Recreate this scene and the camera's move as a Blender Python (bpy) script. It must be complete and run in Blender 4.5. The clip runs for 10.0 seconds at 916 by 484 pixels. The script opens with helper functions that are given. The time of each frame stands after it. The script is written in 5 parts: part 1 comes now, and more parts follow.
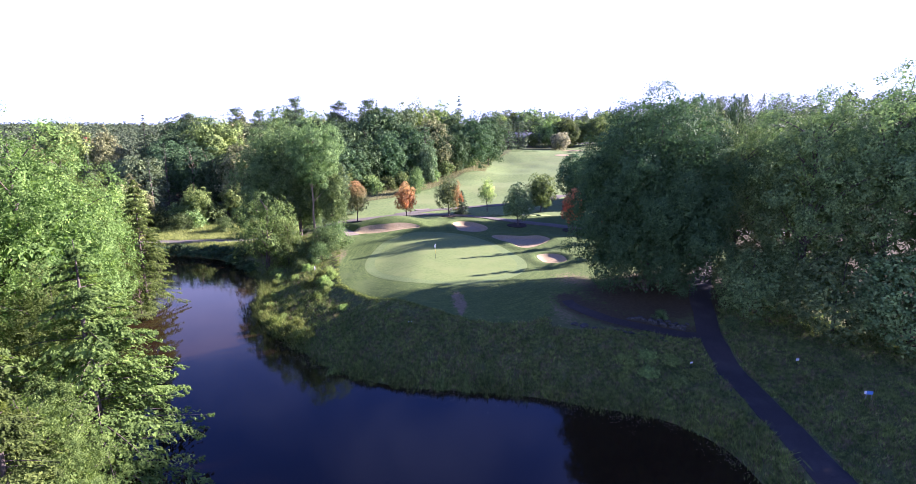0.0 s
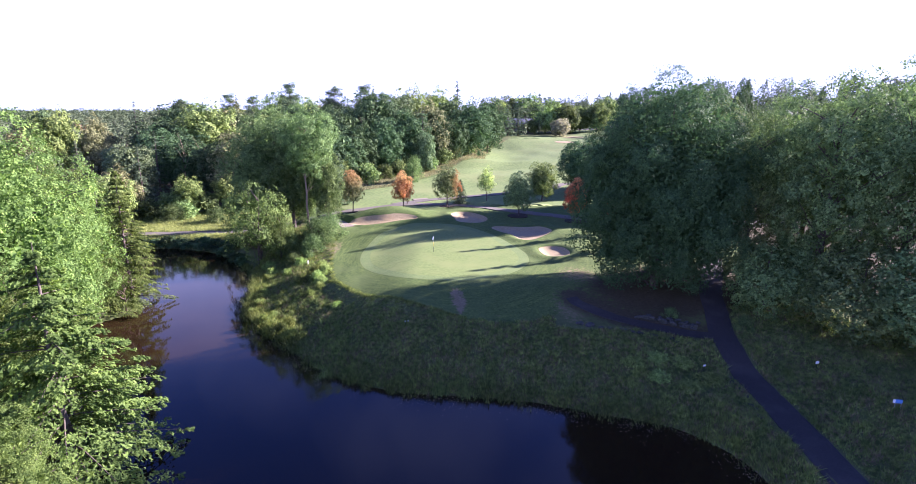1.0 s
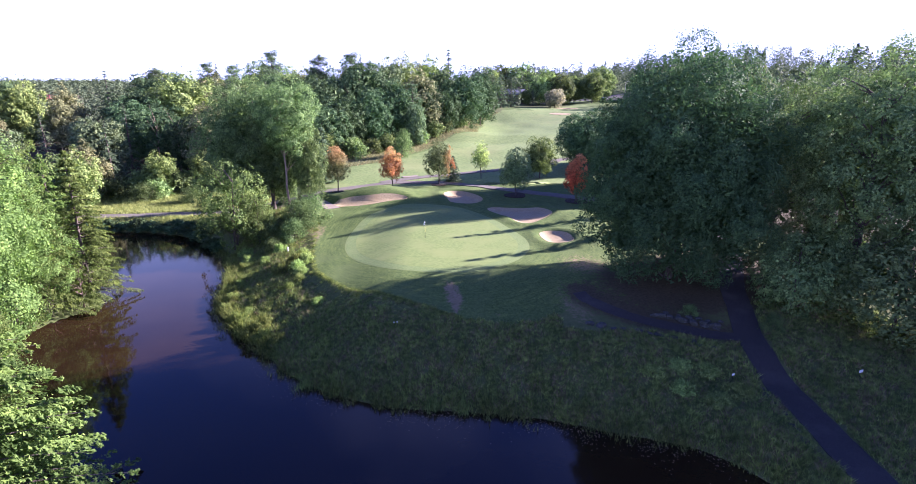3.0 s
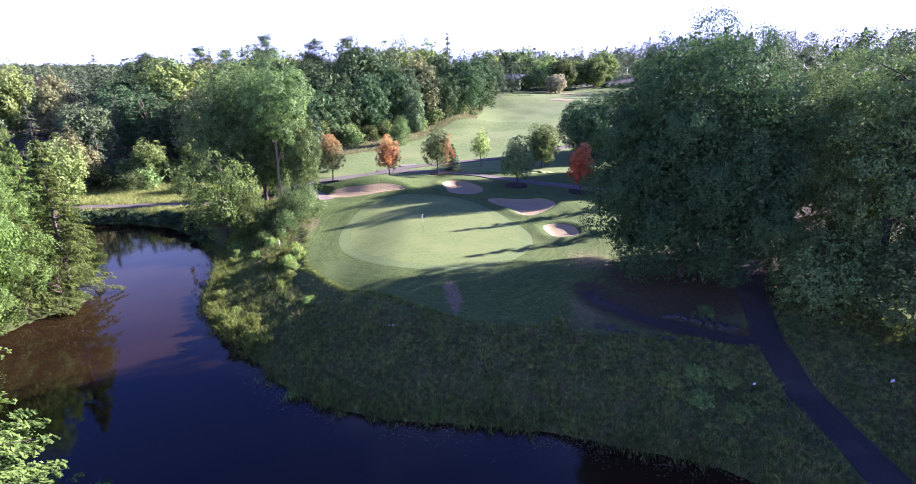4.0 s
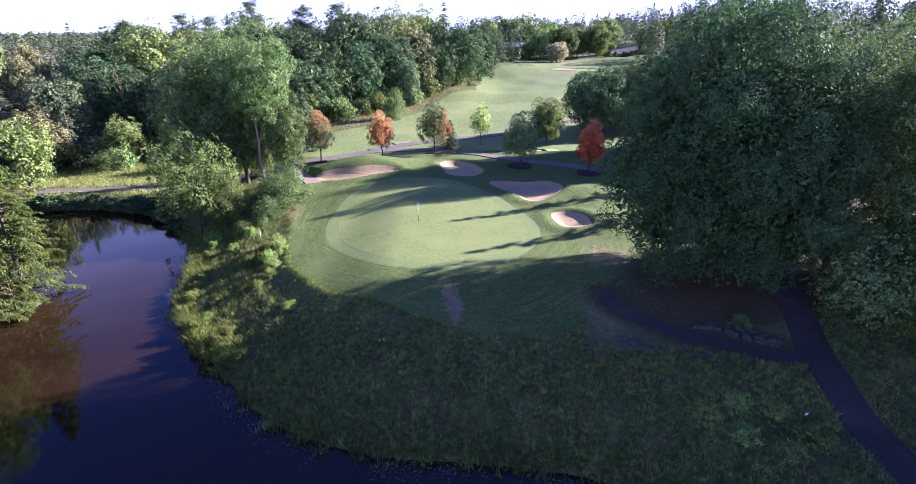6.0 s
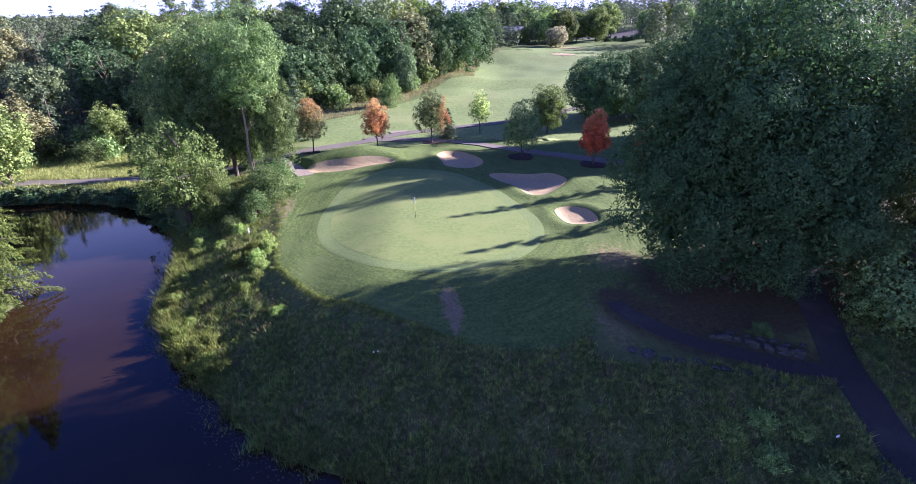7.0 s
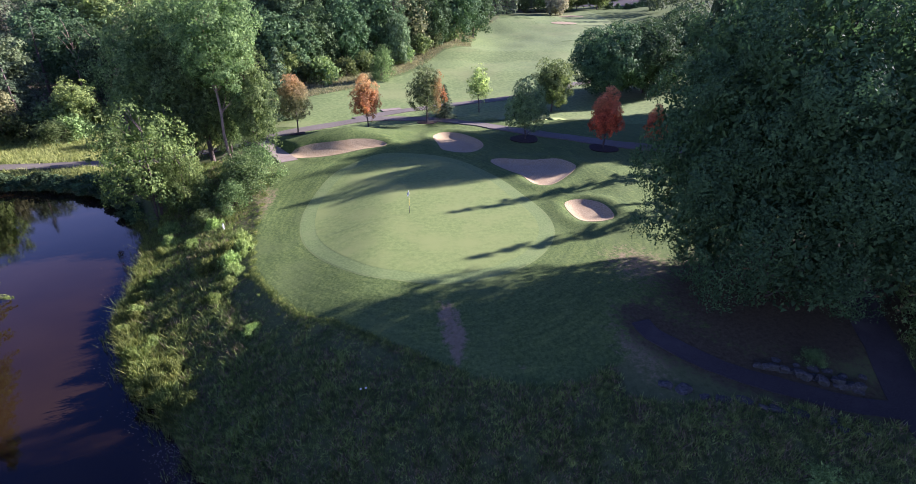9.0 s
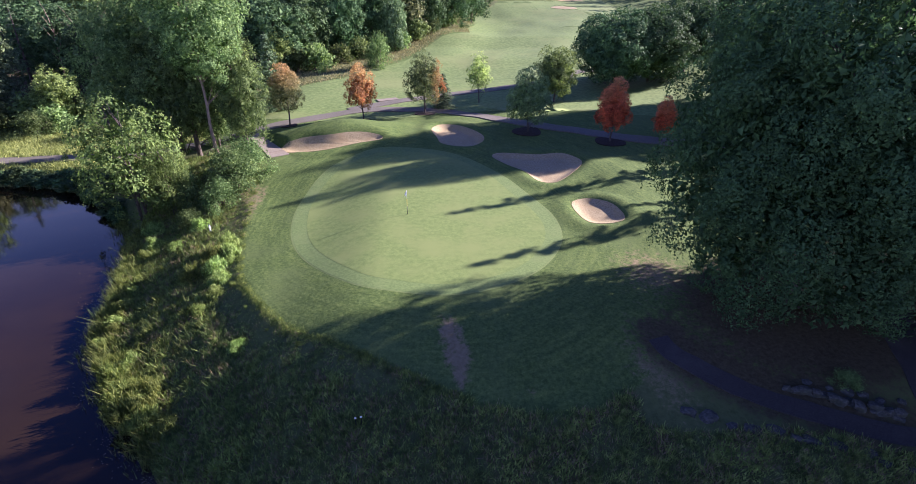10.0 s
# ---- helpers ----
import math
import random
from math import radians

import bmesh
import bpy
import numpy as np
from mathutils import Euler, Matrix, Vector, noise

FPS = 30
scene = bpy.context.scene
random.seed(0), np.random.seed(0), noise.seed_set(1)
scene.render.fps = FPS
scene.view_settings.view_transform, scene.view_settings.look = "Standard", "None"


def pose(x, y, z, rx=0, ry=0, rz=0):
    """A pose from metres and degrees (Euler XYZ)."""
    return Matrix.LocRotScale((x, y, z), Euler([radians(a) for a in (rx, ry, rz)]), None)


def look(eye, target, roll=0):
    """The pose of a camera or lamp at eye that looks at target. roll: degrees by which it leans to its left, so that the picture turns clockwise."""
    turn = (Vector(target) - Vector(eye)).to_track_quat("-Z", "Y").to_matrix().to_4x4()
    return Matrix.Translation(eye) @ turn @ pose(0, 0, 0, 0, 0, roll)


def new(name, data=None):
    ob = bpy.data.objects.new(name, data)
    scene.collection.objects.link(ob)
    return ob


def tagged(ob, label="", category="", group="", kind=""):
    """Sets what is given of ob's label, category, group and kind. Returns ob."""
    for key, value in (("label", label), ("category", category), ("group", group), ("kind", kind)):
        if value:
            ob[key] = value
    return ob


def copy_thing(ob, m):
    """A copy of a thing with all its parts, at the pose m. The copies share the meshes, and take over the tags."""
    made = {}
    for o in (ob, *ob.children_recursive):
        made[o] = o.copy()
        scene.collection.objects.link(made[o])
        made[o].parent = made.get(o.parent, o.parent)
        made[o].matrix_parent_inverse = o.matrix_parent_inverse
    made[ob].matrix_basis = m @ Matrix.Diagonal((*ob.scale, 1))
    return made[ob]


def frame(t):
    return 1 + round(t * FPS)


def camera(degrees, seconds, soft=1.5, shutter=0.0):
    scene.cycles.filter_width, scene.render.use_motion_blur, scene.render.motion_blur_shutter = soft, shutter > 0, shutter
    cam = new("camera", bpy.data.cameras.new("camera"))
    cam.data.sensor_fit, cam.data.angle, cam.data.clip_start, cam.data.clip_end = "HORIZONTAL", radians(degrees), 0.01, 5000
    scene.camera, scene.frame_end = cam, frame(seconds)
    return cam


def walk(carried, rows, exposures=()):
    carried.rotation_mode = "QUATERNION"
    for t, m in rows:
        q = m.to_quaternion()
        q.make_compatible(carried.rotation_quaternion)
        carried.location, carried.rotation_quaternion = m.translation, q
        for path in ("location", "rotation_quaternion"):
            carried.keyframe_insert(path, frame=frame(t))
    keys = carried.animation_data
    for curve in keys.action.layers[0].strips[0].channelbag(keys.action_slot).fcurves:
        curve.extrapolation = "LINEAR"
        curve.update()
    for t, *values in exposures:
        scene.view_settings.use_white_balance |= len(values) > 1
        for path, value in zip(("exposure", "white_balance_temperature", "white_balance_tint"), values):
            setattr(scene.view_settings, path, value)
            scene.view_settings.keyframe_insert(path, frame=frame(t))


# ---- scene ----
cam = camera(81.0, 10.0, soft=0.35)
PATH = [
    (0, (0.796, -0.347, 19.208), (0.771, 1.609, 18.791), 0.1),
    (1, (0.732, 2.93, 19.401), (0.712, 4.875, 18.935), -0.0),
    (2.5, (0.381, 7.95, 19.544), (0.389, 9.875, 19.002), -0.0),
    (4.5, (0.253, 14.806, 19.516), (0.271, 16.701, 18.875), 0.0),
    (5.5, (0.197, 18.234, 19.602), (0.219, 20.111, 18.91), -0.1),
    (7.5, (-0.123, 24.936, 19.687), (-0.081, 26.773, 18.897), 0.0),
    (9, (-0.319, 29.873, 19.767), (-0.265, 31.676, 18.904), 0.1),
    (10, (-0.592, 33.208, 19.835), (-0.527, 34.988, 18.926), 0.2),
]
walk(cam, [(t, look(eye, target, roll)) for t, eye, target, roll in PATH],
     exposures=[(0, 2.52, 5180, 43), (2.5, 2.48, 5120, 45), (4.5, 2.43, 5100, 45), (7.5, 2.22, 5020, 44), (10, 2.02, 5180, 38)])
# ---- world and light ----
SUN_AZ, SUN_EL = 67.0, 20.6  # degrees clockwise from +y, and above the horizon
world = bpy.data.worlds.new("sky")
scene.world = world
world.use_nodes = True
wn, wl = world.node_tree.nodes, world.node_tree.links
sky = wn.new("ShaderNodeTexSky")
sky.sky_type = "NISHITA"
sky.sun_disc = False
sky.sun_elevation, sky.sun_rotation = radians(SUN_EL), radians(SUN_AZ)
sky.air_density, sky.dust_density, sky.ozone_density = 1.0, 0.2, 4.0
wn["Background"].inputs["Strength"].default_value = 0.049
# bright haze low in the sky all round, thinning upwards
lift = wn.new("ShaderNodeSeparateXYZ")
aim = wn.new("ShaderNodeTexCoord").outputs["Generated"]
wl.new(aim, lift.inputs[0])
thin = wn.new("ShaderNodeMapRange")
thin.interpolation_type = "SMOOTHSTEP"
for key, value in (("From Min", 0.08), ("From Max", 0.48), ("To Min", 1.0), ("To Max", 0.0)):
    thin.inputs[key].default_value = value
wl.new(lift.outputs["Z"], thin.inputs["Value"])
haze = wn.new("ShaderNodeMix")
haze.data_type = "RGBA"
haze.inputs[7].default_value = (5.9, 6.4, 7.7, 1)
cloud = wn.new("ShaderNodeTexNoise")
cloud.inputs["Scale"].default_value, cloud.inputs["Detail"].default_value = 2.6, 6.0
wisps = wn.new("ShaderNodeMapRange")
for key, value in (("From Min", 0.5), ("From Max", 0.78), ("To Min", 0.0), ("To Max", 0.3)):
    wisps.inputs[key].default_value = value
wl.new(aim, cloud.inputs["Vector"])
wl.new(cloud.outputs["Fac"], wisps.inputs["Value"])
both = wn.new("ShaderNodeMath")
both.operation, both.use_clamp = "ADD", True
wl.new(thin.outputs["Result"], both.inputs[0])
wl.new(wisps.outputs["Result"], both.inputs[1])
wl.new(both.outputs[0], haze.inputs[0])
clear = wn.new("ShaderNodeMix")
clear.data_type, clear.blend_type = "RGBA", "MULTIPLY"
clear.inputs[0].default_value, clear.inputs[7].default_value = 1.0, (0.50, 0.55, 0.88, 1)
wl.new(sky.outputs["Color"], clear.inputs[6])
wl.new(clear.outputs[2], haze.inputs[6])
wl.new(haze.outputs[2], wn["Background"].inputs["Color"])
sun = new("sun", bpy.data.lights.new("sun", "SUN"))
sun.data.energy, sun.data.angle, sun.data.color = 5.0, radians(0.6), (1.0, 0.86, 0.62)
ce = math.cos(radians(SUN_EL))
sun_dir = Vector((math.sin(radians(SUN_AZ)) * ce, math.cos(radians(SUN_AZ)) * ce, math.sin(radians(SUN_EL))))
sun.matrix_basis = look(sun_dir * 200, (0, 0, 0))


# ---- materials ----
def nodes_of(name):
    m = bpy.data.materials.new(name)
    m.use_nodes = True
    return m, m.node_tree.nodes, m.node_tree.links, m.node_tree.nodes["Principled BSDF"]


def noise_node(n, l, src, scale, detail=4.0, rough=0.6, stretch=None):
    t = n.new("ShaderNodeTexNoise")
    t.inputs["Scale"].default_value, t.inputs["Detail"].default_value, t.inputs["Roughness"].default_value = scale, detail, rough
    if stretch:
        mp = n.new("ShaderNodeMapping")
        mp.inputs["Scale"].default_value = stretch
        mp.inputs["Rotation"].default_value = (0, 0, 0.5)
        l.new(src, mp.inputs["Vector"])
        src = mp.outputs["Vector"]
    l.new(src, t.inputs["Vector"])
    return t.outputs["Fac"]


def ramp(n, l, fac, stops):
    r = n.new("ShaderNodeValToRGB")
    while len(r.color_ramp.elements) < len(stops):
        r.color_ramp.elements.new(0.5)
    for e, (p, c) in zip(r.color_ramp.elements, stops):
        e.position, e.color = p, (*c, 1)
    l.new(fac, r.inputs["Fac"])
    return r.outputs["Color"]


def mix(n, l, fac, a, b, blend="MIX"):
    m = n.new("ShaderNodeMix")
    m.data_type, m.blend_type = "RGBA", blend
    for socket, v in ((m.inputs[0], fac), (m.inputs[6], a), (m.inputs[7], b)):
        if isinstance(v, (int, float)):
            socket.default_value = v
        elif isinstance(v, tuple):
            socket.default_value = (*v, 1)
        else:
            l.new(v, socket)
    return m.outputs[2]


def maths(n, l, op, a, b=0.5, clamp=False):
    m = n.new("ShaderNodeMath")
    m.operation, m.use_clamp = op, clamp
    for socket, v in zip(m.inputs, (a, b)):
        if isinstance(v, (int, float)):
            socket.default_value = v
        else:
            l.new(v, socket)
    return m.outputs[0]


def bump(n, l, p, height, strength, distance):
    b = n.new("ShaderNodeBump")
    b.inputs["Strength"].default_value, b.inputs["Distance"].default_value = strength, distance
    l.new(height, b.inputs["Height"])
    l.new(b.outputs["Normal"], p.inputs["Normal"])


def place_of(n, world_space=True):
    return n.new("ShaderNodeNewGeometry").outputs["Position"] if world_space else n.new("ShaderNodeTexCoord").outputs["Object"]


def surface(name, dark, light, spot, big=0.15, fine=8.0, spot_at=0.62, rough=0.9, relief=0.4, depth=0.03, world_space=True, stretch=None, specular=0.2):
    """A rough natural surface: two colours mixed at a fine scale, a third in larger spots."""
    m, n, l, p = nodes_of(name)
    src = place_of(n, world_space)
    small, large, mid = noise_node(n, l, src, fine, 6, 0.7, stretch), noise_node(n, l, src, big, 4), noise_node(n, l, src, fine * 0.22, 4)
    c = ramp(n, l, small, [(0.38, tuple(v * 0.85 for v in dark)), (0.62, tuple(v * 1.1 for v in light))])
    c = mix(n, l, maths(n, l, "MULTIPLY", ramp(n, l, mid, [(0.35, (0, 0, 0)), (0.75, (1, 1, 1))]), 0.45), c, light)
    c = mix(n, l, ramp(n, l, large, [(spot_at - 0.12, (0, 0, 0)), (spot_at + 0.12, (1, 1, 1))]), c, spot)
    l.new(c, p.inputs["Base Color"])
    p.inputs["Roughness"].default_value, p.inputs["Specular IOR Level"].default_value = rough, specular
    bump(n, l, p, small, relief, depth)
    return m


def foliage(name, dark, light, tint=None, tint_span=None, through_light=0.3, value=0.5, tuft_scale=1.1):
    """Leaves that differ one by one and tree by tree; tint: a second colour over a span of height in the tree (autumn tops)."""
    m, n, l, p = nodes_of(name)
    geo, info = n.new("ShaderNodeNewGeometry"), n.new("ShaderNodeObjectInfo")
    c = ramp(n, l, geo.outputs["Random Per Island"], [(0.0, dark), (1.0, light)])
    src = n.new("ShaderNodeTexCoord").outputs["Object"]
    clump = noise_node(n, l, src, 0.55, 3)
    c = mix(n, l, ramp(n, l, clump, [(0.35, (0, 0, 0)), (0.65, (1, 1, 1))]), c, mix(n, l, 0.45, c, light))
    # Random dark and bright patches imitate the shaded gaps between leaf clumps.
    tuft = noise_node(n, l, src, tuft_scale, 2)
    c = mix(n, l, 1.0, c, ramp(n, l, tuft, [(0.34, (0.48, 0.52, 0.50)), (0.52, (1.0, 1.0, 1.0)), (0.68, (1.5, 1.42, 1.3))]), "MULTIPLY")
    if tint:
        sep = n.new("ShaderNodeSeparateXYZ")
        l.new(src, sep.inputs[0])
        axis, lo, hi = tint_span
        h = maths(n, l, "ADD", sep.outputs[axis], maths(n, l, "MULTIPLY", maths(n, l, "SUBTRACT", clump, 0.5), 4.0))
        mr = n.new("ShaderNodeMapRange")
        mr.inputs["From Min"].default_value, mr.inputs["From Max"].default_value = lo, hi
        l.new(h, mr.inputs["Value"])
        t = ramp(n, l, geo.outputs["Random Per Island"], [(0.0, tuple(v * 0.6 for v in tint)), (1.0, tint)])
        c = mix(n, l, mr.outputs["Result"], c, t)
    hsv = n.new("ShaderNodeHueSaturation")
    l.new(c, hsv.inputs["Color"])
    l.new(maths(n, l, "ADD", maths(n, l, "MULTIPLY", info.outputs["Random"], value), 1 - value / 2), hsv.inputs["Value"])
    l.new(maths(n, l, "ADD", maths(n, l, "MULTIPLY", info.outputs["Random"], 0.03), 0.485), hsv.inputs["Hue"])
    l.new(hsv.outputs["Color"], p.inputs["Base Color"])
    p.inputs["Roughness"].default_value, p.inputs["Specular IOR Level"].default_value = 0.7, 0.07
    tr, ms = n.new("ShaderNodeBsdfTranslucent"), n.new("ShaderNodeMixShader")
    bright = n.new("ShaderNodeHueSaturation")
    bright.inputs["Saturation"].default_value, bright.inputs["Value"].default_value = 1.15, 1.5
    l.new(hsv.outputs["Color"], bright.inputs["Color"])
    l.new(bright.outputs["Color"], tr.inputs["Color"])
    ms.inputs["Fac"].default_value = through_light
    l.new(p.outputs["BSDF"], ms.inputs[1])
    l.new(tr.outputs["BSDF"], ms.inputs[2])
    l.new(ms.outputs["Shader"], n["Material Output"].inputs["Surface"])
    return m


def plain(name, colour, rough=0.5, metal=0.0, vary=0.12, fine=6.0):
    m, n, l, p = nodes_of(name)
    f = noise_node(n, l, place_of(n, False), fine, 5)
    l.new(ramp(n, l, f, [(0.3, tuple(v * (1 - vary) for v in colour)), (0.7, tuple(min(1, v * (1 + vary)) for v in colour))]), p.inputs["Base Color"])
    p.inputs["Roughness"].default_value, p.inputs["Metallic"].default_value = rough, metal
    return m


def ground_material():
    """Mown rough grass; the attribute 'wild' marks unmown banks and 'bare' worn or needle-covered earth."""
    m, n, l, p = nodes_of("ground")
    src = place_of(n)
    fine, mid, big = noise_node(n, l, src, 4.0, 9, 0.85), noise_node(n, l, src, 1.8, 6, 0.75), noise_node(n, l, src, 0.12, 4)
    mown = mix(n, l, ramp(n, l, mid, [(0.3, (0, 0, 0)), (0.7, (1, 1, 1))]), ramp(n, l, fine, [(0.34, (0.032, 0.058, 0.015)), (0.50, (0.098, 0.142, 0.035)), (0.66, (0.200, 0.250, 0.068))]), mix(n, l, 0.3, ramp(n, l, fine, [(0.36, (0.032, 0.062, 0.017)), (0.64, (0.135, 0.185, 0.060))]), (0.084, 0.125, 0.040)))
    ring = n.new("ShaderNodeAttribute")
    ring.attribute_name = "ring"
    join = n.new("ShaderNodeCombineXYZ")
    far_off = n.new("ShaderNodeSeparateXYZ")
    l.new(src, far_off.inputs[0])
    for k, v, f in ((0, ring.outputs["Fac"], 2.6), (1, far_off.outputs["X"], 0.35), (2, far_off.outputs["Y"], 0.35)):
        l.new(maths(n, l, "MULTIPLY", v, f), join.inputs[k])
    swath = noise_node(n, l, join.outputs[0], 1.0, 4, 0.65)
    mown = mix(n, l, 0.5, mown, mix(n, l, 1.0, mown, ramp(n, l, swath, [(0.30, (0.52, 0.58, 0.55)), (0.52, (0.98, 0.98, 0.90)), (0.70, (1.6, 1.4, 1.3))]), "MULTIPLY"))
    mown = mix(n, l, ramp(n, l, big, [(0.5, (0, 0, 0)), (0.75, (0.7, 0.7, 0.7))]), mown, (0.115, 0.150, 0.052))
    wild = mix(n, l, ramp(n, l, mid, [(0.35, (0, 0, 0)), (0.65, (1, 1, 1))]), ramp(n, l, fine, [(0.3, (0.044, 0.060, 0.020)), (0.75, (0.145, 0.172, 0.060))]), (0.138, 0.155, 0.060))
    bare = ramp(n, l, fine, [(0.3, (0.140, 0.108, 0.060)), (0.75, (0.310, 0.248, 0.142))])
    litter = ramp(n, l, fine, [(0.35, (0.040, 0.034, 0.018)), (0.7, (0.118, 0.098, 0.054))])
    masks = []
    for key in ("wild", "bare", "litter"):
        a = n.new("ShaderNodeAttribute")
        a.attribute_name = key
        soft = maths(n, l, "ADD", a.outputs["Fac"], maths(n, l, "ADD", maths(n, l, "MULTIPLY", maths(n, l, "SUBTRACT", mid, 0.5), 1.1), maths(n, l, "MULTIPLY", maths(n, l, "SUBTRACT", fine, 0.5), 0.6)))
        mr = n.new("ShaderNodeMapRange")
        mr.inputs["From Min"].default_value, mr.inputs["From Max"].default_value = 0.38, 0.62
        l.new(soft, mr.inputs["Value"])
        masks.append(mr.outputs["Result"])
    c = mix(n, l, masks[2], mix(n, l, masks[1], mix(n, l, masks[0], mown, wild), bare), litter)
    l.new(c, p.inputs["Base Color"])
    p.inputs["Roughness"].default_value, p.inputs["Specular IOR Level"].default_value = 0.95, 0.1
    bump(n, l, p, fine, 0.8, 0.06)
    return m


def water_material():
    m, n, l, p = nodes_of("pond_water")
    src = place_of(n)
    murk = noise_node(n, l, src, 0.08, 3)
    l.new(ramp(n, l, murk, [(0.35, (0.0155, 0.0092, 0.0044)), (0.7, (0.025, 0.0144, 0.0058))]), p.inputs["Base Color"])
    p.inputs["Roughness"].default_value, p.inputs["IOR"].default_value = 0.03, 1.33
    ripple = maths(n, l, "ADD", noise_node(n, l, src, 2.2, 3), maths(n, l, "MULTIPLY", noise_node(n, l, src, 0.25, 2), 2.0))
    bump(n, l, p, ripple, 0.06, 0.05)
    return m


M_ground, M_water = ground_material(), water_material()
M_green = surface("putting_green_turf", (0.143, 0.200, 0.053), (0.161, 0.212, 0.059), (0.182, 0.224, 0.067), big=0.22, fine=2.2, spot_at=0.55, relief=0.12, depth=0.01)
M_collar = surface("collar_turf", (0.124, 0.180, 0.054), (0.150, 0.205, 0.063), (0.164, 0.210, 0.070), big=0.3, fine=5, relief=0.3, depth=0.02)
M_edge = surface("collar_edge_turf", (0.131, 0.180, 0.053), (0.163, 0.210, 0.067), (0.168, 0.208, 0.069), big=0.4, fine=6, relief=0.3, depth=0.02)
M_fairway = surface("fairway_turf", (0.110, 0.164, 0.045), (0.163, 0.218, 0.065), (0.204, 0.235, 0.081), big=0.05, fine=1.6, relief=0.4, depth=0.05)
M_sand = surface("bunker_sand", (0.280, 0.214, 0.112), (0.394, 0.318, 0.174), (0.305, 0.226, 0.114), big=0.5, fine=7, relief=0.35, depth=0.04)
# Same asphalt twice: coloured darker for the shaded lower paths, lighter for sunlit ones.
M_asphalt = surface("path_asphalt", (0.034, 0.030, 0.029), (0.060, 0.054, 0.049), (0.076, 0.069, 0.060), big=0.35, fine=14, relief=0.2, depth=0.01)
M_path = surface("upper_path_asphalt", (0.108, 0.097, 0.076), (0.152, 0.139, 0.110), (0.169, 0.151, 0.118), big=0.35, fine=12, relief=0.2, depth=0.01)
M_concrete = surface("walk_concrete", (0.202, 0.168, 0.127), (0.269, 0.229, 0.176), (0.229, 0.182, 0.133), big=0.4, fine=9, relief=0.2, depth=0.01)
M_mulch = surface("mulch", (0.018, 0.013, 0.010), (0.05, 0.035, 0.026), (0.03, 0.022, 0.016), big=0.8, fine=14, relief=0.8, depth=0.05)
M_rock = surface("field_stone", (0.028, 0.031, 0.027), (0.099, 0.097, 0.084), (0.042, 0.048, 0.030), big=0.9, fine=5, relief=0.6, depth=0.05, world_space=False)
M_bark = surface("bark", (0.05, 0.04, 0.033), (0.15, 0.12, 0.10), (0.10, 0.09, 0.08), big=0.5, fine=6, relief=0.9, depth=0.04, world_space=False, stretch=(3, 3, 0.6))
M_palebark = surface("pale_bark", (0.141, 0.103, 0.073), (0.317, 0.236, 0.178), (0.264, 0.198, 0.145), big=0.7, fine=5, relief=0.6, depth=0.03, world_space=False, stretch=(3, 3, 0.6))
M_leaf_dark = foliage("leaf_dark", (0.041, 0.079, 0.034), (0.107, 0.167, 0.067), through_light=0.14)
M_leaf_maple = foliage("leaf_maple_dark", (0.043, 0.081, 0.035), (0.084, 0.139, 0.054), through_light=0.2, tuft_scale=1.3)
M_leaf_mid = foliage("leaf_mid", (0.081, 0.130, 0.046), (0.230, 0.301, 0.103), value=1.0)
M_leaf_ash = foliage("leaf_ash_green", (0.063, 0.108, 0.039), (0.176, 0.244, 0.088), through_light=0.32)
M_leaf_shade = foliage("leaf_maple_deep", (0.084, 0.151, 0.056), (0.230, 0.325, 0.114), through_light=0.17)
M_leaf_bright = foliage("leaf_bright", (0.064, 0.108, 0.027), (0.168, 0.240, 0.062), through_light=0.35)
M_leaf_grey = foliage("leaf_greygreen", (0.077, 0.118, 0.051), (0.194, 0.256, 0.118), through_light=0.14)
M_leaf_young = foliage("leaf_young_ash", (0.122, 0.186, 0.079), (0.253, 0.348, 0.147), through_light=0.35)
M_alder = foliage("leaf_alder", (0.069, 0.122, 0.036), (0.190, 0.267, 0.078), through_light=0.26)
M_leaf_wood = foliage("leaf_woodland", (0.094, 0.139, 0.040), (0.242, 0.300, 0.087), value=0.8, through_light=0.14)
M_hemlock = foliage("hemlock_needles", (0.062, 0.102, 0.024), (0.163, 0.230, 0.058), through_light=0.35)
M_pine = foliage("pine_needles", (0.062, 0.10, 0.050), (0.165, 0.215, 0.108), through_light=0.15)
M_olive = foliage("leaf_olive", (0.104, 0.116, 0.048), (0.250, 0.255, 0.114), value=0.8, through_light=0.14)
M_orange = foliage("leaf_orange_top", (0.110, 0.130, 0.062), (0.23, 0.245, 0.115), tint=(0.52, 0.36, 0.17), tint_span=(2, 5.4, 8.2), through_light=0.4)
M_orange2 = foliage("leaf_orange_red", (0.43, 0.200, 0.095), (0.58, 0.330, 0.150), tint=(0.64, 0.46, 0.20), tint_span=(2, 3.6, 7.4), through_light=0.38)
M_redside = foliage("leaf_green_orange_side", (0.079, 0.105, 0.045), (0.159, 0.191, 0.083), tint=(0.332, 0.145, 0.065), tint_span=(0, 0.9, 2.9), through_light=0.4)
M_red = foliage("leaf_red", (0.40, 0.092, 0.052), (0.66, 0.225, 0.115), tint=(0.70, 0.38, 0.18), tint_span=(2, 4.5, 8.8), through_light=0.4)
